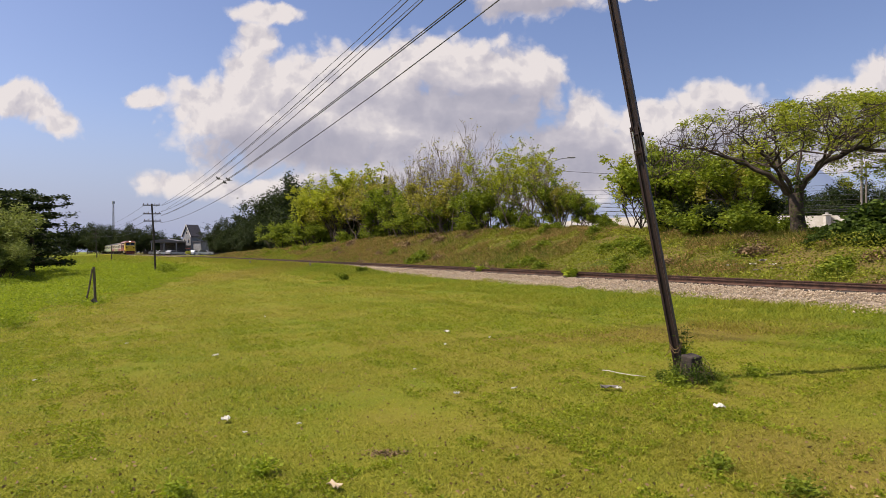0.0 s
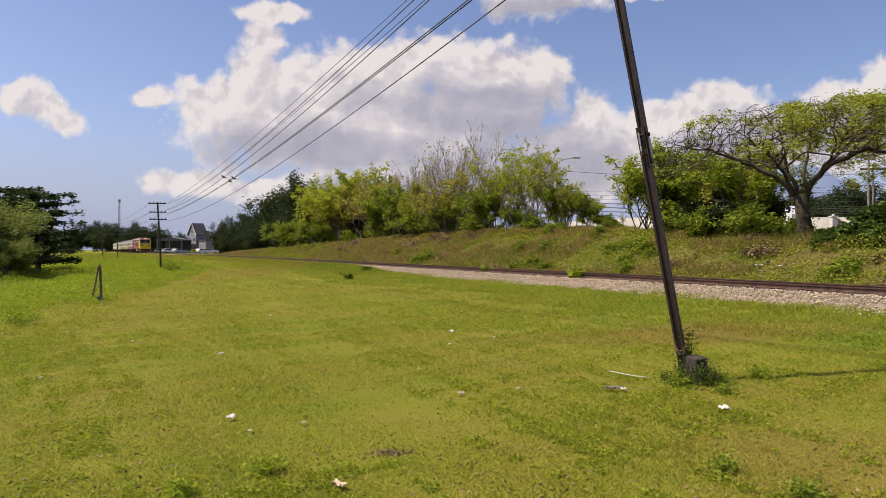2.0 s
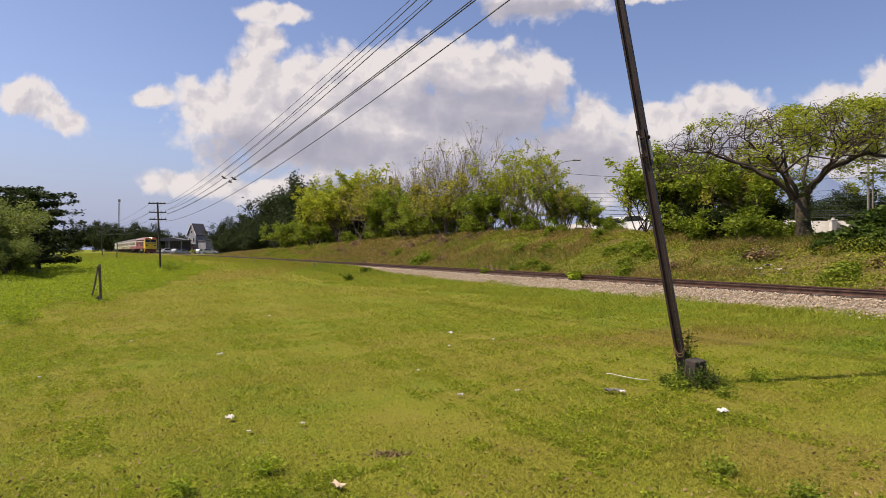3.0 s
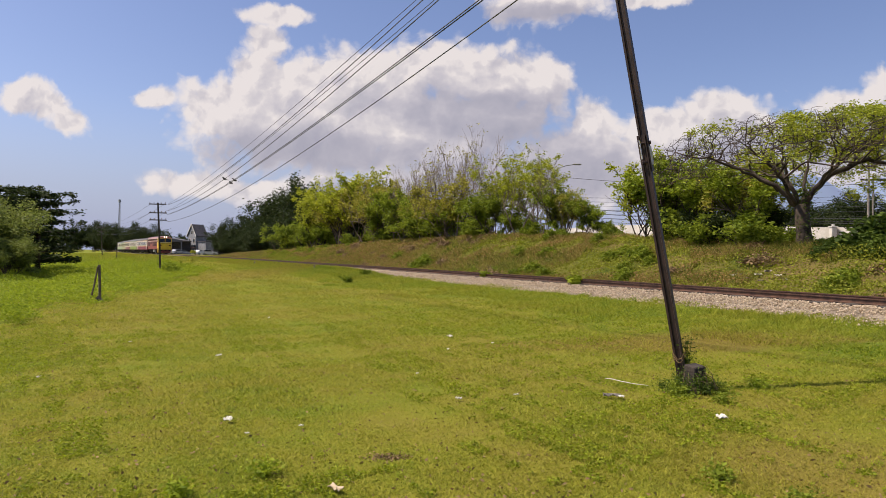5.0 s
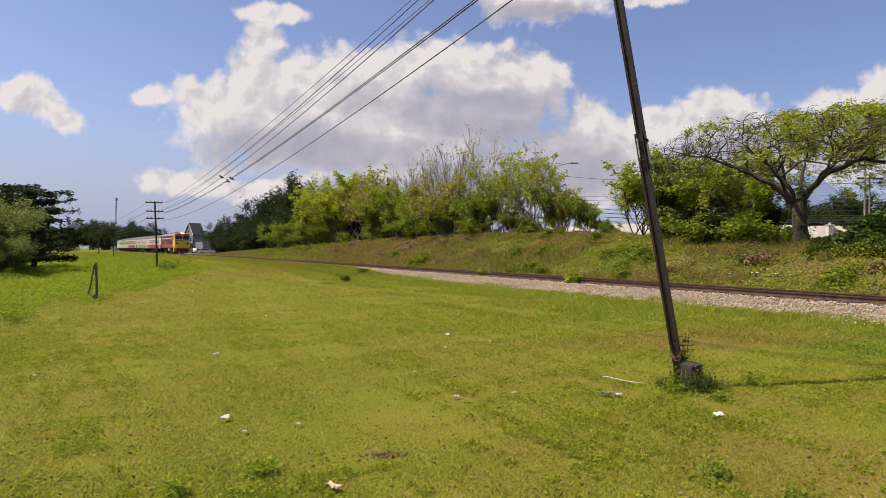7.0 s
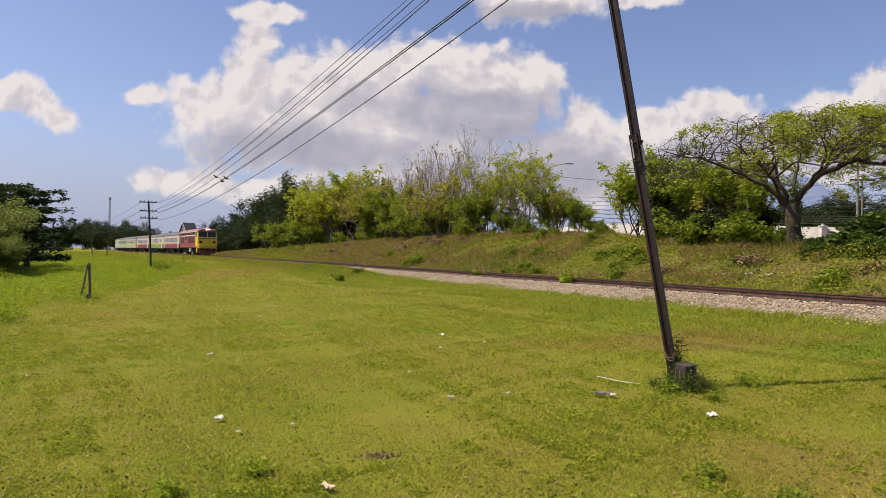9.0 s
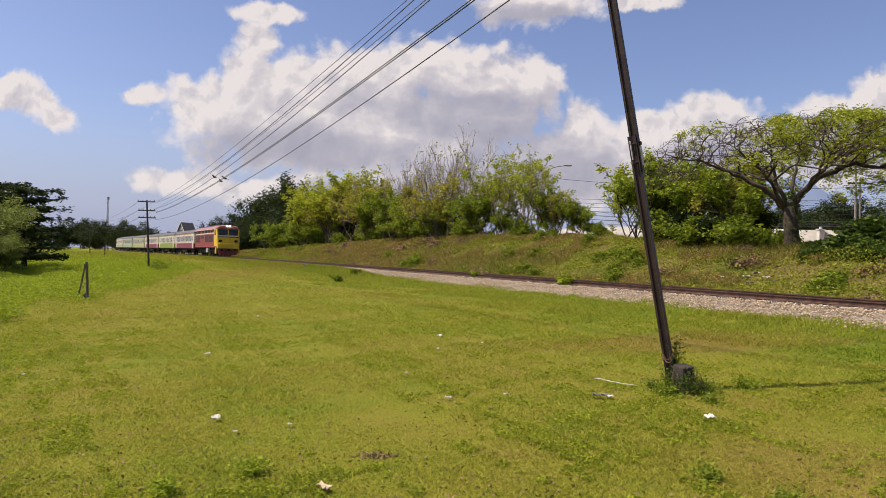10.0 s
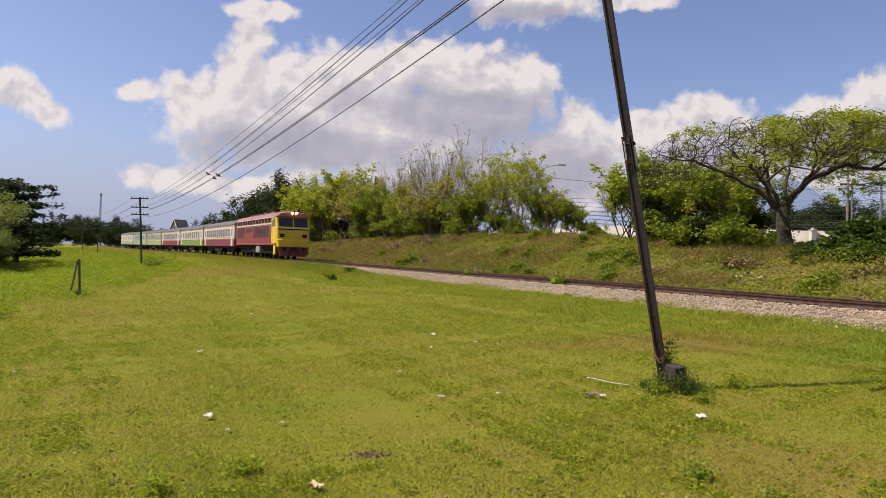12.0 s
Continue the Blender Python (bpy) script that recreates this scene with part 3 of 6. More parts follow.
def rain_tree():
    """A short trunk, limbs that fan out level, and twigs that end in one broad umbrella."""
    rng = random.Random(31)
    out = Build()
    x, y = 14.05, 26.0
    z0 = ground_z(x, y)
    out.tube([(0.10, 0, -0.3), (0.05, 0, 0.15), (0.0, 0, 0.6), (-0.06, 0, 1.15), (-0.16, 0, 1.65)], [0.44, 0.32, 0.27, 0.27, 0.20], 12)
    limbs = (
        (((-0.10, 0, 1.3), (-0.42, 0.05, 1.75), (-1.35, 0.1, 2.5), (-2.5, 0.2, 3.0), (-3.7, 0.1, 3.35), (-5.0, 0.3, 3.65)), 0.19),
        (((-0.15, 0, 1.5), (-0.62, -0.1, 2.4), (-0.95, -0.2, 3.3), (-1.15, -0.4, 4.0), (-1.7, -0.5, 4.5)), 0.15),
        (((0.02, 0, 1.4), (0.25, 0.1, 2.05), (1.1, 0.1, 2.85), (2.4, -0.1, 3.4), (3.5, -0.2, 3.3), (4.8, -0.1, 3.15), (6.2, 0.1, 3.3)), 0.24),
        (((0.0, 0, 1.5), (0.2, 0.3, 2.4), (0.6, 0.8, 3.4), (0.9, 1.2, 4.3)), 0.16),
        (((0.7, 0.1, 2.5), (1.25, -0.3, 3.3), (1.7, -0.7, 3.95), (2.5, -1.0, 4.5)), 0.14),
        (((1.7, 0.0, 3.15), (2.6, 0.5, 4.0), (3.4, 0.9, 4.3), (4.6, 1.2, 4.6)), 0.12),
        (((-0.9, 0.1, 2.2), (-1.8, 0.7, 3.0), (-2.7, 1.3, 3.5), (-3.5, 1.8, 3.8)), 0.12),
        (((-0.3, 0, 1.65), (-1.2, -0.7, 2.5), (-2.3, -1.5, 3.2), (-3.6, -2.2, 3.7)), 0.13),
        (((0.05, 0, 1.6), (0.3, -0.8, 2.7), (0.5, -1.8, 3.6), (0.7, -2.7, 4.2)), 0.13),
        (((-0.1, 0.1, 1.6), (-0.2, 1.0, 2.8), (-0.4, 2.1, 3.6), (-0.5, 3.2, 4.1)), 0.12),
        (((3.4, -0.2, 3.35), (4.2, -0.8, 4.0), (5.2, -1.2, 4.5)), 0.09),
    )
    near = []                                     # (point, radius) of what may fork
    for line, r in limbs:
        line = [Vector(p) for p in line]
        pts, radii = [], []
        for i in range(len(line) - 1):
            for k in range(4):
                f = k / 4
                p = line[i].lerp(line[i + 1], f) + Vector((rng.gauss(0, 0.035), rng.gauss(0, 0.035), rng.gauss(0, 0.035)))
                pts.append(p)
        pts.append(line[-1])
        m = len(pts) - 1
        radii = [0.74 * r * (1 - 0.85 * (i / m) ** 0.7) for i in range(m + 1)]
        out.tube(pts, radii, 8)
        near += [(p, q) for i, (p, q) in enumerate(zip(pts, radii)) if i > 0.3 * m]

    def dome(px, py):
        r = ((px - 1.3) / 7.4) ** 2 + (py / 5.2) ** 2
        return None if r > 1 else 3.05 + 2.20 * math.sqrt(1 - r) + 0.25 * noise.noise((px * 0.7, py * 0.7, 3.0))

    def targets(count, deep):
        got = []
        while len(got) < count:
            px, py = rng.uniform(-6.2, 8.7), rng.uniform(-5.2, 5.2)
            top = dome(px, py)
            if top is not None:
                got.append(Vector((px, py, top - rng.random() ** 1.6 * deep)))
        return got

    def fork(pool, ends, thick, thin, lift, steps, limit):
        grown = []
        where = np.array([tuple(p) for p, q in pool])
        for e in ends:
            gap = where - np.array(tuple(e))
            cost = np.hypot(gap[:, 0], gap[:, 1]) + 0.7 * np.abs(gap[:, 2]) + np.where(gap[:, 2] > 0, 1.5 * gap[:, 2], 0)
            p, q = pool[int(np.argmin(cost))]
            if (p - e).length > limit:
                continue
            r0 = min(thick, q * 0.8)
            pts = twig(out, p, e, r0, thin, lift, rng, 4, steps)
            grown += [(c, r0 + (thin - r0) * (i + 1) / steps) for i, c in enumerate(pts[1:])]
        return grown

    second = fork(near, targets(130, 1.6), 0.045, 0.012, 0.10, 5, 4.0)
    third = fork(near + second, targets(900, 1.5), 0.013, 0.006, 0.08, 3, 2.2)
    fourth = fork(second + third, targets(3600, 1.3), 0.008, 0.0035, 0.05, 2, 1.2)
    ends = [p for p, q in fourth] + [p for p, q in third]
    kept = [p for p in ends if noise.noise((p.x * 0.6, p.y * 0.6, p.z * 0.9)) + 0.06 * p.x + 0.16 * (p.z - 4.4) > 0.02]
    leaves = leaf_mesh("crown", kept, 12, 0.12, 0.055, M_LEAF_RAIN, 31, flat=0.25)
    tree = plant("rain_tree", pose(x, y, z0), out, leaves, M_RAINBARK, "wide umbrella-shaped rain tree with sparse green leaves and bare fanned twigs", "tree")
    # creepers that climb the trunk and the first forks
    hold = [Vector((rng.gauss(-0.05, 0.2), rng.gauss(-0.1, 0.2), 2.3 * rng.random() ** 1.2)) for _ in range(150)]
    part("creeper", leaf_mesh("creeper", hold, 6, 0.10, 0.05, M_LEAF_SHRUB, 32), None, tree, "dark green creeper on the trunk")
    return tree


rain_tree()


def layered_tree():
    """A tree with tiers of level branches, like a sea almond."""
    rng = random.Random(43)
    out, tips = Build(), []
    out.tube([(0, 0, -0.2), (0.1, 0, 2.5), (0.05, 0, 5.8)], [0.22, 0.16, 0.04], 8)
    for tier in range(8):
        z = 0.9 + tier * 0.68
        r = 3.5 - 0.26 * tier
        for k in range(8):
            a = k * math.tau / 8 + rng.uniform(-0.3, 0.3) + tier
            reach_out = r * (rng.uniform(1.15, 1.35) if (k + tier) % 4 == 0 else rng.uniform(0.6, 1.0))
            e = Vector((math.cos(a) * reach_out, math.sin(a) * reach_out, z + rng.uniform(0.1, 0.45)))
            p0 = Vector((0.05, 0, z))
            out.tube([p0, p0.lerp(e, 0.5) + Vector((0, 0, 0.16)), e], [0.05, 0.035, 0.012], 4)
            for f in (0.3, 0.45, 0.6, 0.72, 0.80, 0.88, 0.94, 1.0):
                tips.append(p0.lerp(e, f) + Vector((rng.gauss(0, 0.14), rng.gauss(0, 0.14), 0.08)))
    lv = leaf_mesh("crown", tips, 17, 0.15, 0.13, M_LEAF_DARK, 43, flat=0.2)
    return plant("tree", Matrix(), out, lv, M_BARK, "dark tree with level tiers of spreading branches", "tree", "trees beside the field")


def far_trees():
    rng = random.Random(8)
    dark = bush(41, 9.0, 9.0, 6, M_LEAF_DARK, M_BARK, 34, 0.15, "tree", "large dark green tree near the town", 1.0, 3, 0.2, 0.36)
    dark["group"] = "far trees"
    near = bush(42, 4.6, 5.5, 10, M_LEAF_SAGE, M_BARK, 30, 0.075, "tree", "rounded grey-green tree at the edge of the weedy field", 0.8, 3, 0.2, 0.17, 0.6)
    near["group"] = "trees beside the field"
    deep = layered_tree()
    first = True
    for u, d, size in ((-0.60, 340, 1.2), (-0.575, 345, 1.35), (-0.557, 340, 1.6), (-0.543, 345, 1.75), (-0.53, 350, 1.7), (-0.50, 290, 1.4), (-0.52, 290, 1.4), (-0.47, 255, 1.3), (-0.455, 250, 1.2), (-0.435, 260, 0.95), (-0.41, 290, 0.95), (-0.48, 280, 1.3), (-0.51, 345, 1.6),
                       (-0.345, 180, 0.9), (-0.325, 170, 1.05), (-0.305, 160, 1.05), (-0.29, 190, 1.0), (-0.285, 150, 1.0), (-0.27, 165, 1.25), (-0.252, 160, 1.55), (-0.232, 165, 2.15), (-0.245, 170, 1.8), (-0.22, 160, 1.9), (-0.20, 150, 1.5), (-0.27, 130, 0.8), (-0.29, 120, 0.55),
                       (-0.25, 125, 0.9), (-0.62, 170, 0.9), (-0.66, 160, 0.9), (-0.17, 150, 1.5), (0.23, 110, 0.6), (0.26, 130, 0.6), (0.55, 70, 0.6), (0.58, 75, 0.7), (0.62, 72, 0.75), (0.66, 70, 0.7), (0.70, 75, 0.75), (0.52, 75, 0.7), (0.45, 75, 0.7), (0.40, 80, 0.7)):
        ob = dark if first else copy_thing(dark, Matrix())
        first = False
        stand(ob, u * d, d, rng.uniform(0, 360), size, 1.5 * size)
    for u, d, size in ((-0.33, 150, 0.5), (-0.315, 140, 0.5), (-0.30, 135, 0.5), (-0.285, 128, 0.5), (-0.27, 122, 0.5), (-0.255, 116, 0.5), (-0.24, 110, 0.45), (-0.345, 165, 0.5), (-0.64, 95, 0.55), (-0.66, 80, 0.55), (-0.70, 75, 0.6),
                       (-0.46, 310, 0.9), (-0.445, 320, 0.9), (-0.43, 310, 0.8), (-0.415, 320, 0.8), (-0.40, 310, 0.9), (-0.385, 320, 0.85), (-0.37, 300, 0.9), (-0.355, 300, 0.9), (-0.34, 280, 0.9), (-0.49, 310, 0.9), (-0.475, 310, 0.9), (-0.51, 320, 1.0)):
        stand(copy_thing(dark, Matrix()), u * d, d, rng.uniform(0, 360), size, 1.6 * size)
    for u, d, size, kind in ((-0.695, 40, 1.12, 0), (-0.735, 43, 1.2, 0), (-0.626, 47, 0.97, 1), (-0.672, 52, 1.10, 1), (-0.675, 38, 0.6, 0), (-0.745, 38, 1.0, 0), (-0.655, 52, 0.5, 0), (-0.655, 55, 0.95, 1), (-0.69, 46, 0.9, 1), (-0.665, 60, 0.75, 0)):
        src = (near, deep)[kind]
        ob = src if src.location.length < 1e-6 else copy_thing(src, Matrix())
        stand(ob, u * d, d, rng.uniform(0, 360), size, 0.7 * size if kind == 0 else 0.05)


far_trees()


def wall_and_hill():
    rings = []
    for u, h in ((0.02, 1.6), (0.12, 1.7), (0.25, 1.6), (0.4, 1.3), (0.55, 1.0), (0.75, 1.0)):
        x, y = spot(u, -24)
        g = ground_z(x, y)
        rings.append([(x, y - 0.1, g - 0.3), (x + 0.12, y + 0.1, g - 0.3), (x + 0.12, y + 0.1, g + h), (x, y - 0.1, g + h)])
    ob = new("boundary_wall", Build().loft(rings).mesh("boundary_wall", M_WALL))
    tagged(ob, "long low whitewashed concrete boundary wall beside the road", "wall", kind="structure")


wall_and_hill()

# ---------------------------------------------------------------- poles and wires
M_POLE = surface("dark_rusted_steel", (0.016, 0.009, 0.008), (0.05, 0.026, 0.02), 5.0, 0.6, 0.15)
M_CONCRETE = surface("weathered_concrete", (0.14, 0.12, 0.10), (0.30, 0.27, 0.23), 4.0, 0.9, bump=0.5)
M_WIRE = surface("dark_wire", (0.03, 0.03, 0.032), (0.06, 0.06, 0.06), 5.0, 0.6)
M_WOOD = surface("tarred_timber", (0.03, 0.024, 0.018), (0.075, 0.06, 0.045), 4.0, 0.9)
M_PORCELAIN = surface("brown_porcelain", (0.08, 0.05, 0.04), (0.16, 0.11, 0.09), 8.0, 0.3)
M_LIGHTSTEEL = surface("pale_galvanised_strip", (0.42, 0.40, 0.38), (0.62, 0.60, 0.57), 6.0, 0.6)
POLE_FOOT, POLE_TOP = Vector((2.765, 7.6, 0.12)), Vector((1.472, 7.6, 7.10))


def leaning_pole():
    ob = thing("leaning_telegraph_pole", pose(*POLE_FOOT), "leaning dark rusty pole of old rails bolted end to end", "pole")
    axis = (POLE_TOP - POLE_FOOT)
    way = axis.normalized()
    side = Vector((0, 1, 0)).cross(way).normalized()
    face = way.cross(side)

    def rail(b, lo, hi, shift):
        prof = ((-0.065, -0.06), (0.065, -0.06), (0.065, -0.045), (0.014, -0.03), (0.014, 0.03), (0.036, 0.04), (0.036, 0.07), (-0.036, 0.07), (-0.036, 0.04), (-0.014, 0.03), (-0.014, -0.03), (-0.065, -0.045))
        prof = [(a * 0.76, h * 0.76) for a, h in prof]
        turn = 1.05
        rings = []
        for k in (lo, hi):
            c = way * k + side * shift
            rings.append([c + side * (a * math.cos(turn) - h * math.sin(turn)) + face * (a * math.sin(turn) + h * math.cos(turn)) for a, h in prof])
        return b.loft(rings)

    part("lower_rail", rail(Build(), -0.3, 2.98, 0.0), M_POLE, ob)
    part("upper_rail", rail(Build(), 2.55, axis.length, 0.022), M_POLE, ob)
    for k in (2.66, 2.88):
        c = way * k + side * 0.012 - face * 0.03
        b = Build().tube([c - side * 0.065, c + side * 0.06], [0.014, 0.014], 6)
        b.tube([c + side * 0.05, c + side * 0.068], [0.022, 0.022], 6).tube([c - side * 0.07, c - side * 0.05], [0.022, 0.022], 6)
        part("bolt", b, M_POLE, ob)
    strip = Build()
    a, e = way * 2.70 - side * 0.052 - face * 0.045, way * 2.92 - side * 0.050 - face * 0.045
    strip.loft([[q - side * 0.006 - face * 0.006, q + side * 0.006 - face * 0.006, q + side * 0.006 + face * 0.006, q - side * 0.006 + face * 0.006] for q in (a, e)])
    part("plate", strip, M_LIGHTSTEEL, ob, "pale worn metal strip")
    plate = Build()
    a, e = way * 2.62 + side * 0.058 - face * 0.045, way * 2.84 + side * 0.058 - face * 0.045
    plate.loft([[q - side * 0.014 - face * 0.006, q + side * 0.014 - face * 0.006, q + side * 0.014 + face * 0.006, q - side * 0.014 + face * 0.006] for q in (a, e)])
    part("plate", plate, M_LIGHTSTEEL, ob, "pale worn metal strip")
    for z in (6.75, 6.4, 5.9):
        k = (z - POLE_FOOT.z) / way.z
        c = way * k
        arm = Vector((0.88, 0.47, 0))
        rings = []
        for e in (-0.75, 0.75):
            q = c + arm * e - face * 0.12
            rings.append([q + Vector((0, 0, h)) + face * w for h, w in ((-0.04, -0.04), (-0.04, 0.04), (0.04, 0.04), (0.04, -0.04))])
        part("crossarm", Build().loft(rings), M_POLE, ob)
    wrap = Build()
    for z, r in ((0.36, 0.070), (0.40, 0.074)):
        c = way * z
        ring = [c + side * (math.cos(i * math.tau / 12) * r) + face * (math.sin(i * math.tau / 12) * r) + Vector((0, 0, 0.04 * math.sin(i * 1.3))) for i in range(13)]
        wrap.tube(ring, [0.004] * 13, 4)
    wrap.tube([way * 0.37 - side * 0.07 - face * 0.05, way * 0.34 - side * 0.13 - face * 0.06, way * 0.30 - side * 0.16 - face * 0.05], [0.004, 0.004, 0.003], 4)
    part("wire_wrap", wrap, M_STRAW, ob, "frayed pale tie round the pole")
    return ob


M_RUBBLE = surface("rooty_brown_earth", (0.06, 0.04, 0.022), (0.16, 0.11, 0.06), 9.0, 0.95, bump=0.9, bump_scale=50)
M_STRAW = surface("dry_straw", (0.14, 0.085, 0.04), (0.30, 0.20, 0.09), 3.0, 0.9)
# one very dark brown over all sides of the block
M_BLOCK = surface("dark_brown_concrete", (0.022, 0.017, 0.013), (0.06, 0.046, 0.036), 5.0, 0.9, bump=0.6)


def pole_footing():
    """The concrete block against which the pole leans, overgrown with vines and weeds."""
    x, y = 2.845, 7.50
    m = pose(x, y, ground_z(x, y) - 0.06, 4, -4, 20)
    b = Build().box(-0.082, 0.082, -0.09, 0.09, 0, 0.36, 0.012)
    ob = new("concrete_block", b.mesh("concrete_block", M_BLOCK))
    ob.matrix_world = m
    tagged(ob, "squat weathered concrete block at the foot of the leaning pole", "block")
    mound = Build()
    for k, (a, r) in enumerate(((0.0, 0.15), (0.06, 0.13), (0.11, 0.09), (0.15, 0.04))):
        mound.v.extend((r * math.cos(i * 0.5236) * (1 + 0.22 * math.sin(3.1 * i + k)), 0.8 * r * math.sin(i * 0.5236) * (1 + 0.2 * math.cos(2.3 * i)), a - 0.04) for i in range(12))
    mound.f = [(12 * k + i, 12 * k + (i + 1) % 12, 12 * k + 12 + (i + 1) % 12, 12 * k + 12 + i) for k in range(3) for i in range(12)] + [tuple(range(36, 48))]
    ob = new("rubble_mound", mound.mesh("rubble_mound", M_RUBBLE))
    ob.matrix_world = pose(2.74, 7.42, ground_z(2.74, 7.42))
    tagged(ob, "small brown mound of earth and roots round the pole", "mound")
    rng = random.Random(3)
    for k, (dx, dy, h, w) in enumerate(((-0.30, -0.16, 0.16, 0.11), (0.14, -0.16, 0.17, 0.12), (-0.18, -0.2, 0.20, 0.10), (0.20, -0.06, 0.17, 0.11), (-0.05, 0.12, 0.62, 0.05), (-0.34, -0.02, 0.13, 0.10), (0.27, -0.16, 0.08, 0.12), (0.02, -0.2, 0.14, 0.11), (-0.22, -0.1, 0.26, 0.06), (0.11, -0.06, 0.27, 0.05), (-0.02, -0.16, 0.24, 0.06))):
        weed_clump(x + dx, y + dy, h, w, 70 + k, M_LEAF_SHRUB if k % 3 else M_LEAF_DEEP, 0.018 if h > 0.3 else 0.013, "weeds round the pole")
    # withered vines that hang over the block and the mound
    vines = Build()
    for k in range(18):
        a = rng.uniform(0, math.tau)
        p0 = Vector((rng.uniform(-0.2, 0.10), rng.uniform(-0.14, 0.02), rng.uniform(0.10, 0.30)))
        p2 = Vector((p0.x + 0.12 * math.cos(a), p0.y - rng.uniform(0.05, 0.22), 0.01))
        vines.tube([p0, p0.lerp(p2, 0.5) + Vector((0, -0.03, 0.06)), p2], [0.003, 0.0035, 0.002], 4)
    ob = new("dry_vines", vines.mesh("dry_vines", M_RUBBLE))
    ob.matrix_world = pose(x, y, ground_z(x, y))
    tagged(ob, "tangled dry brown vines over the pole's footing", "vine")


def weed_clump(x, y, h, w, seed, mat, leaf, group=""):
    rng = random.Random(seed)
    out, tips = Build(), []
    for k in range(9):
        a, r = rng.random() * math.tau, rng.random() * w
        p1 = Vector((math.cos(a) * r, math.sin(a) * r, h * rng.uniform(0.5, 1.0)))
        p0 = p1 * 0.25
        p0.z = -0.02
        mid = p0.lerp(p1, 0.55) + Vector((0, 0, h * 0.15))
        out.tube([p0, mid, p1], [0.005, 0.004, 0.002], 3)
        tips += [mid, p1, p0.lerp(mid, 0.6), mid.lerp(p1, 0.5)]
    ob = thing("weed", pose(x, y, ground_z(x, y)), "small leafy green weed growing in the grass", "plant", group)
    part("stem", out, mat, ob)
    part("foliage", leaf_mesh("foliage", tips, 9, 0.045, leaf, mat, seed), None, ob)
    return ob


pole_footing()
leaning_pole()


def telegraph_pole(at, lean):
    ob = thing("telegraph_pole", at, "dark timber telegraph pole with three crossarms", "pole", "telegraph poles")
    part("shaft", Build().tube([(0, 0, -0.7), (lean * 0.5, 0, 3.1), (lean, 0, 6.25)], [0.10, 0.09, 0.075], 8), M_WOOD, ob)
    for z in (6.1, 5.25, 4.55):
        c = lean * z / 6.25
        part("crossarm", Build().box(c - 0.85, c + 0.85, -0.15, -0.05, z - 0.05, z + 0.05, 0.01), M_WOOD, ob)
        for k in (-0.75, -0.35, 0.35, 0.75):
            part("insulator", Build().tube([(c + k, -0.1, z + 0.04), (c + k, -0.1, z + 0.1), (c + k, -0.1, z + 0.18)], [0.02, 0.045, 0.03], 6), M_PORCELAIN, ob)
    return ob


TP = Vector((-22.4, 51.2, 0.365))
tele = telegraph_pole(pose(*TP) @ Matrix.Scale(0.8, 4), -0.4)
copy_thing(tele, pose(-79.0, 150.0, 0.0, 0, 0, 0) @ Matrix.Scale(1.36, 4))


def wire(a, b, sag, r=0.011):
    pts = []
    for i in range(25):
        t = i / 24
        p = Vector(a).lerp(Vector(b), t)
        p.z -= 4 * sag * t * (1 - t)
        pts.append(p)
    ob = new("wire", Build().tube(pts, [r] * 25, 5).mesh("wire", M_WIRE))
    return tagged(ob, "thin dark overhead telegraph wire", "wire", "telegraph wires")


wire((1.640, 7.646, 6.528), (-21.944, 51.120, 5.247), 0.40, 0.007)
wire((1.971, 7.646, 6.851), (-21.904, 51.120, 5.207), 0.72)
wire((1.732, 7.646, 6.344), (-21.904, 51.120, 4.767), 0.40, 0.007)
wire((1.842, 7.646, 6.482), (-21.992, 51.120, 4.719), 0.72)
wire((1.981, 7.646, 5.957), (-21.944, 51.120, 4.455), 0.56)
wire((2.008, 7.646, 5.929), (-21.944, 51.120, 4.415), 0.56)
wire((2.395, 7.646, 5.883), (-22.032, 51.120, 3.863), 0.80)
for k, (dz, za) in enumerate(((0, 6.15), (0.9, 5.3), (1.6, 4.6))):
    for dx in (-0.7, 0.7):
        wire((-22.72 + 0.8 * dx, 51.12, 0.365 + 0.8 * (za - 0.06)), (-79.5 + 1.36 * dx, 149.9, 1.36 * za), 1.2, 0.009)


# ---------------------------------------------------------------- the train
def paint(name, col, rough=0.45, dirt=0.25):
    d = tuple(c * (1 - dirt) + 0.06 * dirt for c in col)
    return surface(name, d, col, 1.2, rough, 0.0, 0.0, 40, 0.3)


M_RED = paint("faded_red_paint", (0.24, 0.028, 0.016))
M_YELLOW = paint("yellow_paint", (0.74, 0.50, 0.015))
M_MAROON = paint("maroon_paint", (0.20, 0.018, 0.045))
M_DKRED = paint("dark_red_paint", (0.16, 0.02, 0.015))
M_CREAM = paint("cream_paint", (0.62, 0.55, 0.44))
M_GREEN = paint("apple_green_paint", (0.19, 0.26, 0.03))
M_PALE = paint("pale_olive_paint", (0.36, 0.37, 0.16))
M_MINT = paint("pale_mint_paint", (0.30, 0.38, 0.24))
M_ROOF = paint("grey_roof_paint", (0.10, 0.095, 0.095), 0.6)
M_BLACK = surface("sooty_black", (0.012, 0.011, 0.010), (0.03, 0.026, 0.023), 2.0, 0.85, gloss=0.15)
M_GLASS = surface("dark_window_glass", (0.015, 0.018, 0.02), (0.03, 0.034, 0.038), 2.0, 0.08)
M_PANE = surface("dusty_window_glass", (0.10, 0.11, 0.11), (0.22, 0.23, 0.22), 2.0, 0.15)
M_GREYBOX = paint("light_grey_paint", (0.32, 0.31, 0.29))
M_ROOFRED = paint("pale_red_roof_paint", (0.38, 0.12, 0.09), 0.3)
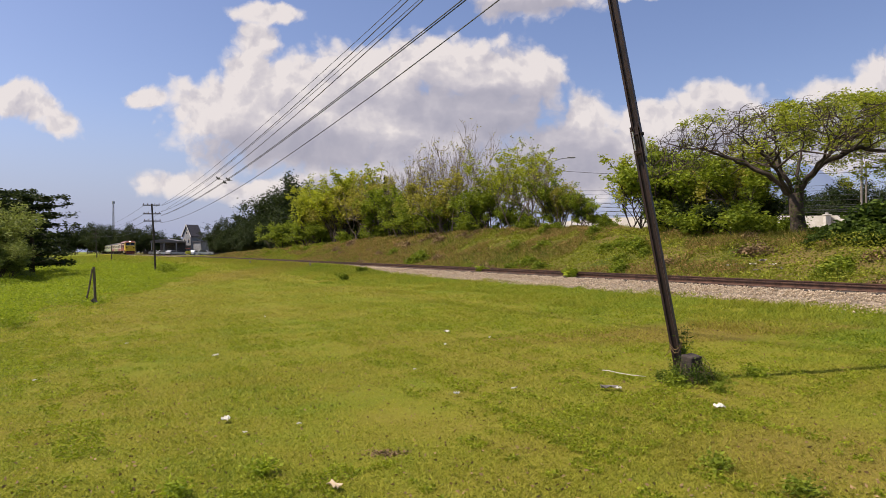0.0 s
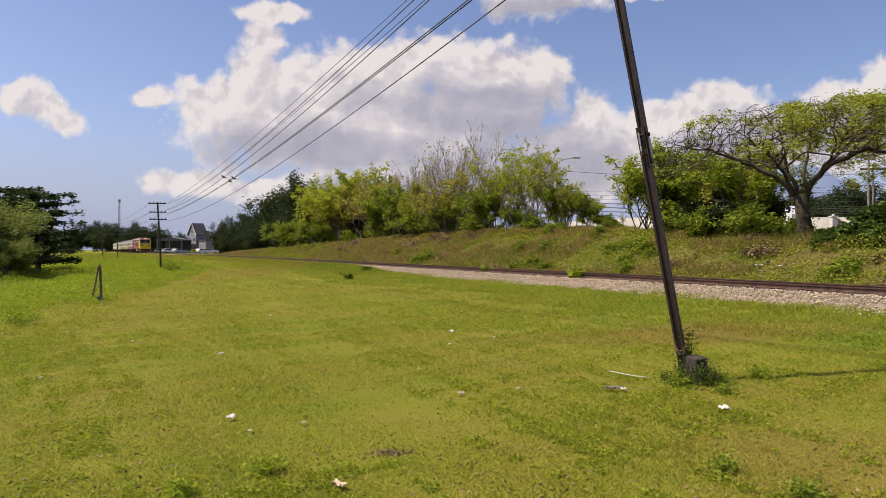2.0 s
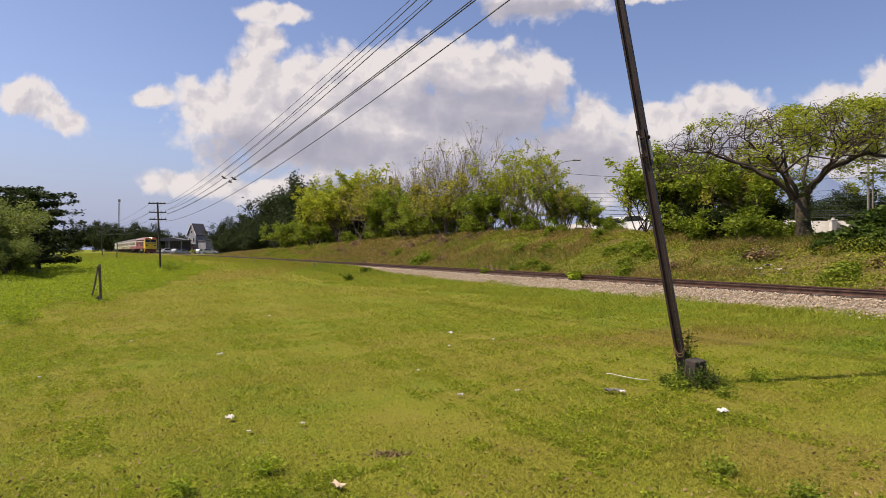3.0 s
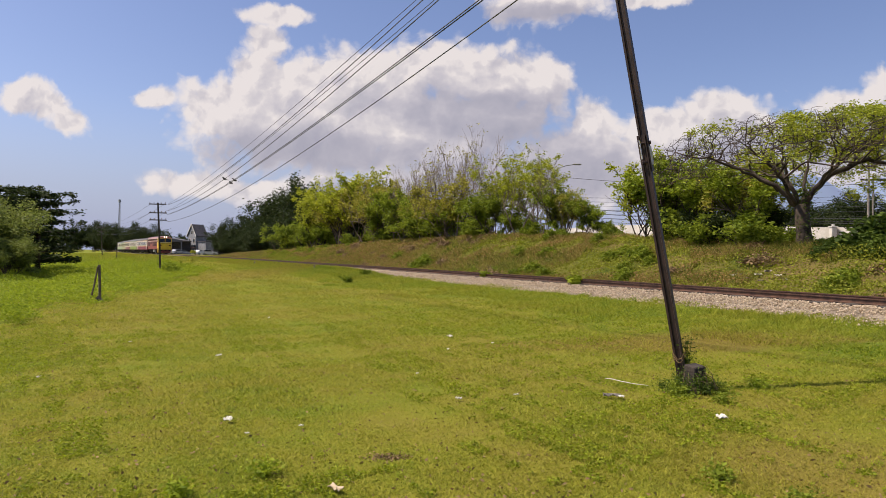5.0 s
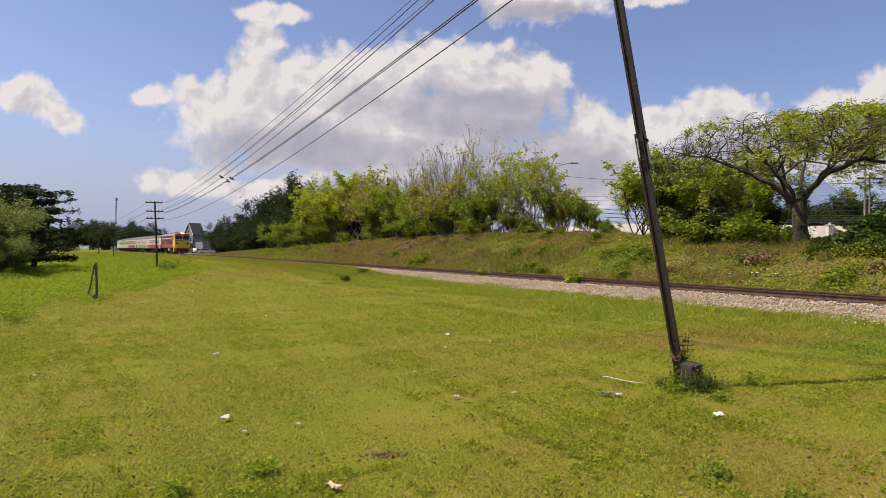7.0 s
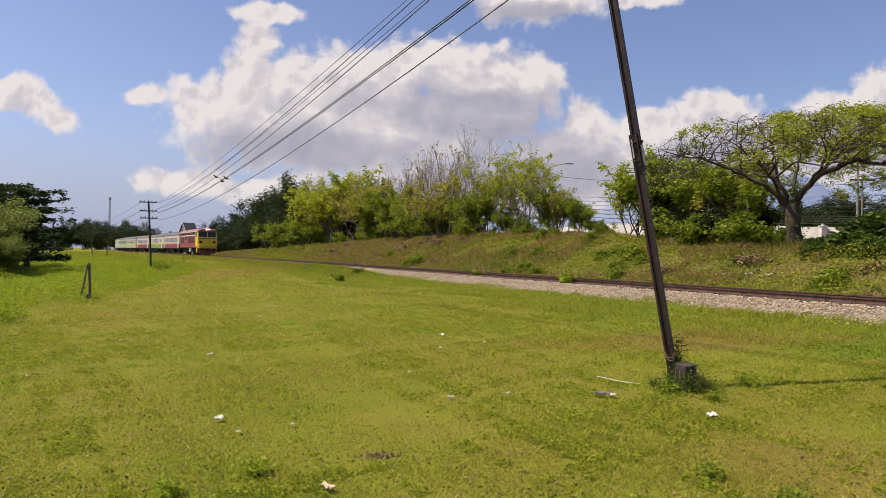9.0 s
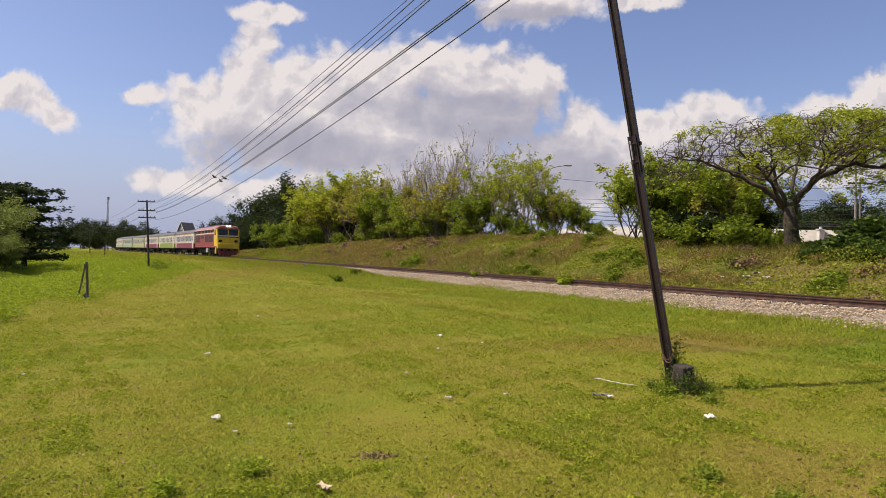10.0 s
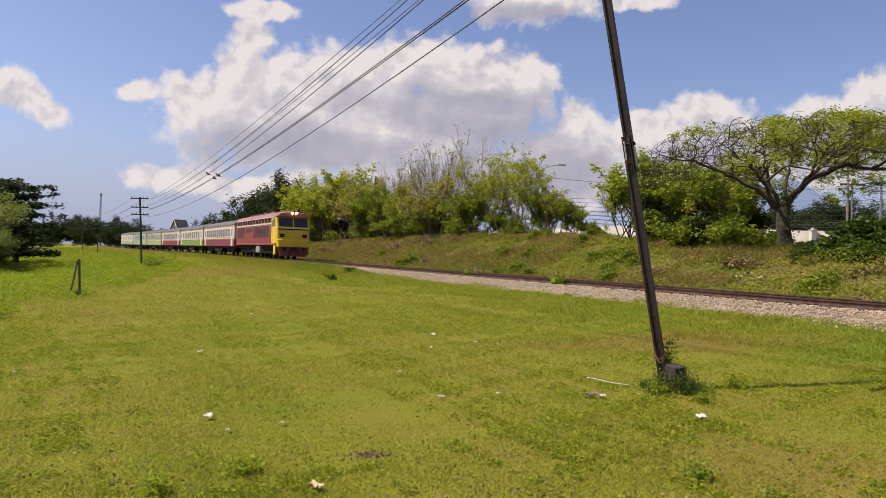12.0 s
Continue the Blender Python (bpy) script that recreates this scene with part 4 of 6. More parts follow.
M_GRILLE = surface("dark_grille", (0.03, 0.016, 0.014), (0.07, 0.03, 0.025), 6.0, 0.7)
M_REDLENS = surface("red_lamp_lens", (0.25, 0.01, 0.01), (0.35, 0.02, 0.015), 6.0, 0.15)
M_ORANGE = paint("orange_stripe_paint", (0.60, 0.20, 0.03))


def lamp_glow(name, col, power):
    return material(name, lambda n: n.add("ShaderNodeEmission", {"Color": (*col, 1), "Strength": power}).outputs[0])


M_HEAD = lamp_glow("headlight_glow", (1.0, 0.74, 0.46), 16.0)


def section(x, half, bottom, shoulder, top, k=6):
    """A cross section of a rail vehicle: straight sides and a domed roof."""
    pts = [(x, -half, bottom), (x, -half, shoulder)]
    for i in range(1, k):
        a = math.pi - i * math.pi / k
        pts.append((x, half * math.cos(a), shoulder + (top - shoulder) * math.sin(a) ** 0.8))
    return pts + [(x, half, shoulder), (x, half, bottom)]


def bogie(ob, x, axles, wheels):
    for side in (-1, 1):
        b = Build().box(x - axles[-1] - 0.7, x + axles[-1] + 0.7, side * 0.98 - 0.07, side * 0.98 + 0.07, 0.42, 0.72, 0.04)
        for a in axles:
            b.box(x + a - 0.16, x + a + 0.16, side * 1.0 - 0.09, side * 1.0 + 0.09, 0.3, 0.62, 0.03)
        part("bogie_frame", b, M_BLACK, ob)
    for a in axles:
        w = Build().disc(0, 0, 0, 0.06, 0.75, "y", 8)
        for side in (-1, 1):
            w.disc(0, side * 0.56, 0, 0.45, 0.06, "y", 18).disc(0, side * 0.49, 0, 0.48, 0.015, "y", 18)
            for k in range(4):
                c, s = math.cos(k * math.pi / 2) * 0.27, math.sin(k * math.pi / 2) * 0.27
                w.disc(c, side * 0.625, s, 0.07, 0.006, "y", 8)
        o = part("wheelset", w, M_BLACK, ob)
        o.location = (x + a, 0, 0.45)
        wheels.append(o)


def both_sides(ob, name, boxes, mat, half, proud, label=""):
    """One flat part on each side of a vehicle for every (x0, x1, z0, z1)."""
    for x0, x1, z0, z1 in boxes:
        for side in (-1, 1):
            y0, y1 = sorted((side * (half - 0.02), side * (half + proud)))
            part(name, Build().box(x0, x1, y0, y1, z0, z1), mat, ob, label)


def locomotive():
    """Ahead is +x, z = 0 on the rails; its front stands at x = 0."""
    ob = thing("locomotive", Matrix(), "red and yellow diesel locomotive with glowing headlights pulling coaches", "locomotive")
    wheels = []
    L, H = 16.3, 1.38
    part("body", Build().loft([section(-L + 0.3, H, 1.22, 3.35, 3.80), section(-1.75, H, 1.22, 3.35, 3.80)]), M_RED, ob)
    cab = Build().loft([section(-1.75, H + 0.006, 1.22, 3.35, 3.80), section(-0.62, H + 0.006, 1.22, 3.35, 3.60), section(-0.34, H - 0.06, 1.22, 3.32, 3.33), section(-0.14, H - 0.10, 1.22, 2.55, 2.56), section(-0.10, H - 0.12, 1.22, 2.30, 2.31)])
    cab = part("cab", cab, M_YELLOW, ob, "yellow painted driver's cab")
    part("roof_cap", Build().loft([section(-L + 0.35, H + 0.02, 3.36, 3.44, 3.87), section(-0.75, H + 0.02, 3.36, 3.44, 3.87), section(-0.10, H - 0.10, 3.42, 3.46, 3.76)]), M_ROOFRED, ob, "pale red domed roof")
    part("sill_beam", Build().box(-L + 0.2, -0.35, -H - 0.03, H + 0.03, 1.06, 1.24, 0.03), M_RED, ob)
    # windscreens lean back with the cab front
    for side in (-1, 1):
        def on_face(y, z, proud):
            x = -0.14 - (z - 2.55) / (3.32 - 2.55) * 0.20 + proud
            return (x, y, z)
        for nm, mat, y0, y1, z0, z1, pr in (("window_frame", M_BLACK, 0.05, 1.17, 2.60, 3.30, 0.012), ("windscreen", M_GLASS, 0.10, 1.12, 2.65, 3.25, 0.024)):
            ya, yb = side * y0, side * y1
            rings = [[on_face(ya, z0, d), on_face(yb, z0, d), on_face(yb, z1, d), on_face(ya, z1, d)] for d in (-0.05, pr)]
            part(nm, Build().loft(rings), mat, ob)
        part("wiper", Build().tube([on_face(side * 0.55, 2.62, 0.04), on_face(side * 0.75, 3.0, 0.04)], [0.012, 0.008], 4), M_BLACK, ob)
        part("lamp_housing", Build().box(-0.2, -0.04, side * 0.92 - 0.2, side * 0.92 + 0.2, 1.74, 2.02, 0.04), M_BLACK, ob)
        for k, mt in ((-0.09, M_GLASS), (0.09, M_REDLENS)):
            part("marker_lamp", Build().disc(-0.03, side * 0.92 + k, 1.88, 0.075, 0.02, "x", 12), mt, ob)
        part("headlight", Build().disc(-0.06, side * 0.16, 3.70, 0.075, 0.05, "x", 14), M_HEAD, ob, "glowing warm headlight")
        part("handrail", Build().tube([(-0.06, side * 1.30, 1.3), (-0.04, side * 1.33, 1.9), (-0.1, side * 1.33, 2.5)], [0.018] * 3, 5), M_CREAM, ob)
        part("buffer", Build().disc(0.22, side * 0.78, 0.82, 0.16, 0.04, "x", 12).disc(0.05, side * 0.78, 0.82, 0.08, 0.18, "x", 10), M_BLACK, ob)
        part("step", Build().box(-0.95, -0.35, side * 1.32 - 0.1, side * 1.32 + 0.1, 0.34, 0.40).box(-0.95, -0.35, side * 1.36 - 0.03, side * 1.36 + 0.03, 0.34, 1.08), M_YELLOW, ob)
        # side of the cab
        y0, y1 = sorted((side * (H - 0.03), side * (H + 0.02)))
        part("cab_window", Build().box(-1.15, -0.68, y0, y1, 2.60, 3.25, 0.01), M_GLASS, ob)
        part("door", Build().box(-1.62, -1.28, y0, y1, 1.30, 3.25, 0.01), M_YELLOW, ob)
        part("door_window", Build().box(-1.56, -1.34, y0 - 0.01, y1 + 0.01, 2.55, 3.12, 0.01), M_GLASS, ob)
    part("lamp_box", Build().box(-0.5, -0.1, -0.32, 0.32, 3.58, 3.82, 0.05), M_DKRED, ob)
    part("horn", Build().tube([(-0.9, 0.5, 3.92), (-0.5, 0.5, 3.95)], [0.04, 0.10], 8), M_BLACK, ob)
    part("nose", Build().loft([[(-0.36, -1.30, 0.95), (0.06, -1.22, 0.95), (0.06, 1.22, 0.95), (-0.36, 1.30, 0.95)], [(-0.36, -1.32, 1.50), (0.10, -1.25, 1.50), (0.10, 1.25, 1.50), (-0.36, 1.32, 1.50)], [(-0.36, -1.30, 1.60), (-0.02, -1.20, 1.60), (-0.02, 1.20, 1.60), (-0.36, 1.30, 1.60)]]), M_YELLOW, ob)
    part("pilot", Build().loft([[(-0.5, -1.02, 0.22), (0.10, -0.98, 0.22), (0.10, 0.98, 0.22), (-0.5, 1.02, 0.22)], [(-0.5, -1.30, 0.98), (0.075, -1.24, 0.98), (0.075, 1.24, 0.98), (-0.5, 1.30, 0.98)]]), M_DKRED, ob, "dark red snow-plough shaped pilot")
    part("coupler", Build().box(0.05, 0.42, -0.13, 0.13, 0.66, 0.98, 0.04).tube([(0.1, 0.3, 1.0), (0.22, 0.32, 0.7), (0.12, 0.34, 0.45)], [0.03] * 3, 6).tube([(0.1, -0.3, 1.0), (0.22, -0.32, 0.7), (0.12, -0.34, 0.45)], [0.03] * 3, 6), M_BLACK, ob)
    for z, h, mt in ((2.43, 0.07, M_CREAM), (2.34, 0.09, M_BLACK)):
        part("front_stripe", Build().box(-0.16, -0.085, -H + 0.13, H - 0.13, z, z + h), mt, ob)
    both_sides(ob, "side_stripe", ((-L + 0.32, -1.76, 2.80, 2.93),), M_CREAM, H, 0.006, "cream painted stripe")
    both_sides(ob, "side_stripe", ((-1.75, -0.7, 2.38, 2.50),), M_CREAM, H, 0.012)
    both_sides(ob, "grille", [(-L + 0.9, -L + 2.4, 1.75, 2.72), (-L + 2.5, -L + 4.0, 1.75, 2.72), (-8.3, -6.95, 1.75, 2.68), (-6.85, -5.5, 1.75, 2.68), (-5.4, -4.05, 1.75, 2.68), (-3.9, -2.6, 1.75, 2.68), (-11.6, -9.0, 2.25, 2.68)], M_GRILLE, H, 0.012, "dark louvred grille")
    both_sides(ob, "vent_window", [(-L + 1.0 + k * 1.12, -L + 1.78 + k * 1.12, 2.96, 3.31) for k in range(12)], M_BLACK, H, 0.010)
    both_sides(ob, "gutter", ((-L + 0.35, -0.7, 3.33, 3.41),), M_CREAM, H, 0.05, "pale painted roof gutter")
    louvre = Build()
    for x0, x1 in ((-L + 0.9, -L + 4.0), (-8.3, -6.3), (-6.05, -4.05)):
        for k in range(7):
            for side in (-1, 1):
                louvre.box(x0, x1, *sorted((side * H, side * (H + 0.03))), 1.98 + k * 0.1, 1.995 + k * 0.1)
    part("louvres", louvre, M_RED, ob)
    for x in (-4.6, -7.2, -9.8, -12.6):
        part("roof_hatch", Build().box(x - 0.8, x + 0.8, -0.65, 0.65, 3.80, 3.95, 0.05), M_ROOF, ob)
    part("exhaust", Build().box(-10.9, -10.3, -0.3, 0.3, 3.8, 4.0, 0.04), M_BLACK, ob)
    part("fuel_tank", Build().box(-9.9, -6.4, -1.15, 1.15, 0.35, 1.04, 0.12), M_BLACK, ob)
    part("battery_box", Build().box(-7.4, -6.0, -1.34, 1.34, 0.42, 1.04, 0.04), M_GREYBOX, ob)
    part("underframe", Build().box(-L + 0.3, -0.5, -1.1, 1.1, 0.75, 1.08), M_BLACK, ob)
    bogie(ob, -3.4, (-1.75, 0.0, 1.75), wheels)
    bogie(ob, -12.7, (-1.75, 0.0, 1.75), wheels)
    return ob, wheels


def coach(lower, upper, stripe, label, count):
    """Front end at x = 0, body behind it."""
    ob = thing("coach", Matrix(), label, "railway coach", "coaches of the train")
    wheels = []
    L, H = 18.2, 1.38
    part("lower_body", Build().box(-L, 0, -H, H, 0.92, 1.68, 0.04), lower, ob)
    part("upper_body", Build().box(-L + 0.002, -0.002, -H + 0.005, H - 0.005, 1.66, 3.20, 0.03), upper, ob)
    roof = Build()
    rings = [section(x, H + 0.03, 3.14, 3.22, t) for x, t in ((-L - 0.06, 3.62), (-L + 0.5, 3.75), (-0.5, 3.75), (0.06, 3.62))]
    part("roof", roof.loft(rings), M_ROOF, ob, "dull grey domed roof")
    for k in range(6):
        part("roof_vent", Build().box(-L + 1.6 + k * 2.8, -L + 2.1 + k * 2.8, -0.2, 0.2, 3.72, 3.88, 0.05), M_ROOF, ob)
    both_sides(ob, "stripe", ((-L + 0.02, -0.02, 1.70, 1.76), (-L + 0.02, -0.02, 3.02, 3.08)), stripe, H, 0.006)
    frame_b = Build()
    fw, fh = 0.98, 0.92
    for x0, x1, z0, z1 in ((-fw / 2, -fw / 2 + 0.07, 0, fh), (fw / 2 - 0.07, fw / 2, 0, fh), (-fw / 2 + 0.07, fw / 2 - 0.07, 0, 0.07), (-fw / 2 + 0.07, fw / 2 - 0.07, fh - 0.07, fh)):
        frame_b.box(x0, x1, -0.02, 0.02, z0, z1)
    frame_me = frame_b.mesh("window_frame", M_CREAM)
    pane_me = Build().box(-fw / 2 + 0.06, fw / 2 - 0.06, -0.008, 0.008, 0.06, fh - 0.06).mesh("pane", M_PANE)
    pitch = (L - 4.2) / count
    for k in range(count):
        for side in (-1, 1):
            w = part("window", frame_me, None, ob)
            w.location = (-2.1 - pitch * (k + 0.5), side * (H + 0.012), 1.92)
            part("pane", pane_me, None, w)
    for x in (-1.2, -L + 1.2):
        for side in (-1, 1):
            y0, y1 = sorted((side * (H - 0.02), side * (H + 0.012)))
            d = part("door", Build().box(x - 0.42, x + 0.42, y0, y1, 1.0, 2.98, 0.01), upper, ob)
            part("door_window", Build().box(x - 0.24, x + 0.24, y0 - 0.006, y1 + 0.006, 2.05, 2.75), M_PANE, d)
            part("step", Build().box(x - 0.4, x + 0.4, side * 1.2 - 0.12, side * 1.2 + 0.12, 0.5, 0.56), M_BLACK, ob)
    part("gangway", Build().box(-0.02, 0.42, -0.55, 0.55, 1.1, 3.1, 0.06), M_BLACK, ob)
    part("gangway", Build().box(-L - 0.42, -L + 0.02, -0.55, 0.55, 1.1, 3.1, 0.06), M_BLACK, ob)
    part("underframe", Build().box(-L + 0.1, -0.1, -1.15, 1.15, 0.72, 0.94), M_BLACK, ob)
    part("equipment_box", Build().box(-11.5, -8.9, -1.2, 1.2, 0.3, 0.74, 0.05), M_BLACK, ob)
    part("equipment_box", Build().box(-8.4, -7.2, -1.2, 1.2, 0.36, 0.74, 0.05), M_BLACK, ob)
    bogie(ob, -3.0, (-1.05, 1.05), wheels)
    bogie(ob, -L + 3.0, (-1.05, 1.05), wheels)
    return ob, wheels


vehicles = []
loco, wheels0 = locomotive()
vehicles.append((loco, 0.0, 16.3, wheels0))
reach = 17.2
for lo, up, st, text, count in ((M_MAROON, M_CREAM, M_ORANGE, "maroon and cream passenger coach with orange stripes and grey roof", 11),
                                (M_GREEN, M_CREAM, M_GREEN, "apple green and cream passenger coach with grey roof", 9),
                                (M_MAROON, M_CREAM, M_ORANGE, "maroon and cream passenger coach with orange stripes and grey roof", 11),
                                (M_PALE, M_PALE, M_CREAM, "pale olive green passenger coach with grey roof", 9),
                                (M_MINT, M_MINT, M_CREAM, "pale mint green passenger coach with grey roof", 9),
                                (M_MINT, M_CREAM, M_CREAM, "pale green and cream coach at the train's end", 5)):
    c, w = coach(lo, up, st, text, count)
    vehicles.append((c, reach, 18.2, w))
    reach += 19.05


# ---------------------------------------------------------------- track bed
def sleepers():
    bed = thing("track_bed", Matrix(), "rusty railway track bed with dark sleepers in pale ballast", "track", kind="structure")
    me = Build().box(-1.0, 1.0, -0.11, 0.11, -0.08, 0.075, 0.02).mesh("sleeper", M_WOOD)
    y = -4.0
    while y < 118:
        p, d, r = track_frame(y)
        ob = new("sleeper", me)
        ob.parent = bed
        ob.matrix_world = Matrix.Translation(p + Vector((0, 0, RAIL_Z - 0.19))) @ Matrix.Rotation(math.atan2(r.y, r.x), 4, "Z")
        y += 0.62
    return bed


sleepers()


def stones():
    rs = np.random.RandomState(4)
    n = 64000
    y = 3 + 72 * rs.rand(n) ** 1.35
    rim = np.interp(y, (30, 42), (1.72, 0.95)) + 0.16 * np.sin(1.3 * y) * np.sin(0.53 * y + 1)
    q = np.where(rs.rand(n) < 0.72, 0.7 + (rim - 0.7) * rs.rand(n), rs.uniform(-2.4, 0.75, n))
    q = q + np.where(q > 1.45, np.abs(rs.normal(0, 0.12, n)) * (1 + 0.8 * np.sin(0.9 * y) * np.sin(0.37 * y)), 0)
    x = track_x(y) - q * SLANT
    z = ground_z(x, y) + rs.uniform(-0.005, 0.05, n)
    r = rs.uniform(0.012, 0.030, (n, 1, 1))
    base = np.array([(1, 0, 0), (0, 1, 0), (-1, 0, 0), (0, -1, 0), (0, 0, 0.8), (0, 0, -0.8)], float)
    v = base[None] * r * rs.uniform(0.6, 1.3, (n, 6, 1))
    a = rs.uniform(0, 6.28, n)
    c, sn = np.cos(a)[:, None], np.sin(a)[:, None]
    vx, vy = v[..., 0] * c - v[..., 1] * sn, v[..., 0] * sn + v[..., 1] * c
    v = np.stack([vx + x[:, None], vy + y[:, None], v[..., 2] + z[:, None]], -1).reshape(-1, 3)
    f = np.array([(0, 1, 4), (1, 2, 4), (2, 3, 4), (3, 0, 4), (1, 0, 5), (2, 1, 5), (3, 2, 5), (0, 3, 5)])
    faces = (f[None] + 6 * np.arange(n)[:, None, None]).reshape(-1, 3)
    ob = new("ballast", quick_mesh("ballast", v, faces, M_STONE))
    tagged(ob, "pale crushed limestone ballast heaped along the track", "gravel", kind="stuff")


def stone_material():
    def build(n):
        rnd = n.add("ShaderNodeNewGeometry").outputs["Random Per Island"]
        col = n.ramp(rnd, (0.0, (0.24, 0.165, 0.10)), (0.35, (0.43, 0.335, 0.225)), (1.0, (0.58, 0.475, 0.35)))
        return n.add("ShaderNodeBsdfPrincipled", {"Base Color": col, "Roughness": 0.9}).outputs[0]

    return material("ballast_stone", build)


M_STONE = stone_material()
stones()


# ---------------------------------------------------------------- grass and weeds
def blades(name, x, y, h, w, mat, label, seed, category="grass", lean=0.6):
    """Pointed blades, one triangle each, rooted in the ground."""
    rs = np.random.RandomState(seed)
    n = len(x)
    z = ground_z(x, y) - 0.004
    a = rs.uniform(0, 6.283, n)
    t = rs.normal(0, lean, (n, 2)) * h[:, None]
    dx, dy = np.cos(a) * w * 0.5, np.sin(a) * w * 0.5
    v = np.stack([np.stack([x - dx, y - dy, z], -1), np.stack([x + dx, y + dy, z], -1), np.stack([x + t[:, 0], y + t[:, 1], z + h], -1)], 1).reshape(-1, 3)
    ob = new(name, quick_mesh(name, v, np.arange(3 * n).reshape(n, 3), mat))
    return tagged(ob, label, category, kind="stuff")


def scatter_leaves(name, x, y, h, size, mat, label, seed, category="weeds"):
    """Small leaves held above the ground, in the thickness h of a plant cover."""
    rs = np.random.RandomState(seed)
    n = len(x)
    c = np.stack([x, y, ground_z(x, y) + h * rs.rand(n) ** 0.7], -1)
    a = rs.normal(0, 1, (n, 3))
    a[:, 2] *= 0.5
    a /= np.linalg.norm(a, axis=1)[:, None]
    b = np.cross(a, rs.normal(0, 1, (n, 3)))
    b /= np.linalg.norm(b, axis=1)[:, None] + 1e-9
    s = (size * rs.uniform(0.5, 1.4, n))[:, None]
    v = np.stack([c - a * s, c + b * s * 0.5, c + a * s, c - b * s * 0.5], 1).reshape(-1, 3)
    ob = new(name, quick_mesh(name, v, np.arange(4 * n).reshape(n, 4), mat))
    return tagged(ob, label, category, kind="stuff")


def patchy(x, y, k):
    return np.sin(1.9 * x + 0.7 * y + k) + np.sin(1.3 * y - 0.8 * x + 2 * k) + 0.8 * np.sin(3.7 * x + 2.9 * y) + 0.6 * np.sin(5.3 * y - 4.1 * x + k)


def meadow():
    rs = np.random.RandomState(9)
    n = 680000
    d = 2.7 * np.exp(rs.rand(n) ** 0.9 * math.log(42))
    x = rs.uniform(-0.76, 0.76, n) * d
    ok = (off_track(x, d) > 2.1) & (off_track(x, d) < 60)
    x, d = x[ok], d[ok]
    tall = 1 + 0.35 * patchy(x, d, 1.0) / 2
    blades("grass", x, d, (0.013 + 0.0010 * d) * np.clip(tall, 0.4, 1.8) * rs.uniform(0.5, 1.6, len(x)), 0.006 + 0.0011 * d, M_BLADE, "short mown yellow-green grass", 1, lean=1.1)
    # rougher grass towards the town
    n = 70000
    y = rs.uniform(85, 230, n)
    x = track_x(y) - (2.0 + 55 * rs.rand(n) ** 1.4) * SLANT
    blades("grass", x, y, rs.uniform(0.15, 0.45, n), 0.14 + 0 * y, M_BLADE, "rough unmown grass towards the town", 14, lean=0.5)
    # the field behind and beside the viewer
    n = 160000
    y = rs.uniform(-14, 16, n)
    x = rs.uniform(-22, 14, n)
    ok = (off_track(x, y) > 2.3) & ((np.abs(x) > 0.74 * y) | (y < 2.8))
    x, y = x[ok], y[ok]
    blades("grass", x, y, 0.036 * rs.uniform(0.6, 1.5, len(x)), 0.014 + 0 * x, M_BLADE, "short mown yellow-green grass", 8)
    # lusher strip beside the ballast
    n = 120000
    y = 4 + 60 * rs.rand(n) ** 1.5
    q = 1.6 + 4.4 * rs.rand(n) ** 1.2
    x = track_x(y) - q * SLANT
    ok = patchy(x, y, 2.0) + 1.2 * (4.0 - q) > np.where(q < 1.9, 2.4, -1.0)
    x, y = x[ok], y[ok]
    blades("grass", x, y, rs.uniform(0.03, 0.075, len(x)) * (1.3 + 0.35 * patchy(x, y, 4.0)).clip(0.5, 2.2), 0.009 + 0.0007 * y, M_BLADE, "taller fresh green grass beside the ballast", 2, lean=0.9)
    n = 26000
    y = 4 + 50 * rs.rand(n) ** 1.5
    x = track_x(y) - (2.0 + 3.4 * rs.rand(n)) * SLANT
    ok = patchy(x, y, 3.0) > 0.7
    scatter_leaves("low_weeds", x[ok], y[ok], 0.14, 0.020, M_LEAF_CLOVER, "low bright green weeds beside the ballast", 3)
    # grass creeps over the edge of the ballast where it lies farther off
    n = 60000
    y = 33 + 75 * rs.rand(n) ** 1.2
    q = np.interp(y, (33, 42), (1.7, 0.95)) + 2.0 * rs.rand(n)
    blades("grass", track_x(y) - q * SLANT, y, rs.uniform(0.05, 0.16, n), 0.03 + 0.0007 * y, M_BLADE, "grass creeping over the edge of the ballast", 12, lean=0.5)
    # small broad-leaved weeds in the mown grass, thickest in the middle of the field
    n = 330000
    d = 2.9 * np.exp(rs.rand(n) * math.log(6.5))
    x = rs.uniform(-0.76, 0.76, n) * d
    thick = patchy(x * 1.7, d * 1.7, 5.0) + 0.8 * patchy(x * 5.1, d * 4.3, 2.0) + 0.9 * patchy(x * 0.33, d * 0.33, 4.0) + 1.2 * np.exp(-((x - 1.0) / 2.5) ** 2) - 2.2 * np.exp(-((x - 2.9) / 1.1) ** 2 - ((d - 4.7) / 1.0) ** 2) - 1.8 * np.exp(-((x - 3.9) / 3.3) ** 2 - ((d - 11.2) / 1.3) ** 2)
    ok = (thick > 1.1) & (off_track(x, d) > 3)
    scatter_leaves("clover", x[ok], d[ok], 0.035, 0.009 + 0.0006 * d[ok], M_LEAF_CLOVER, "patches of small green clover in the grass", 4)
    n = 5000
    d = 3.0 * np.exp(rs.rand(n) * math.log(8))
    x = rs.uniform(-0.75, 0.75, n) * d
    ok = off_track(x, d) > 3
    scatter_leaves("dead_grass", x[ok], d[ok], 0.015, 0.016, M_STRAW, "dry brown grass cuttings lying in the turf", 6)
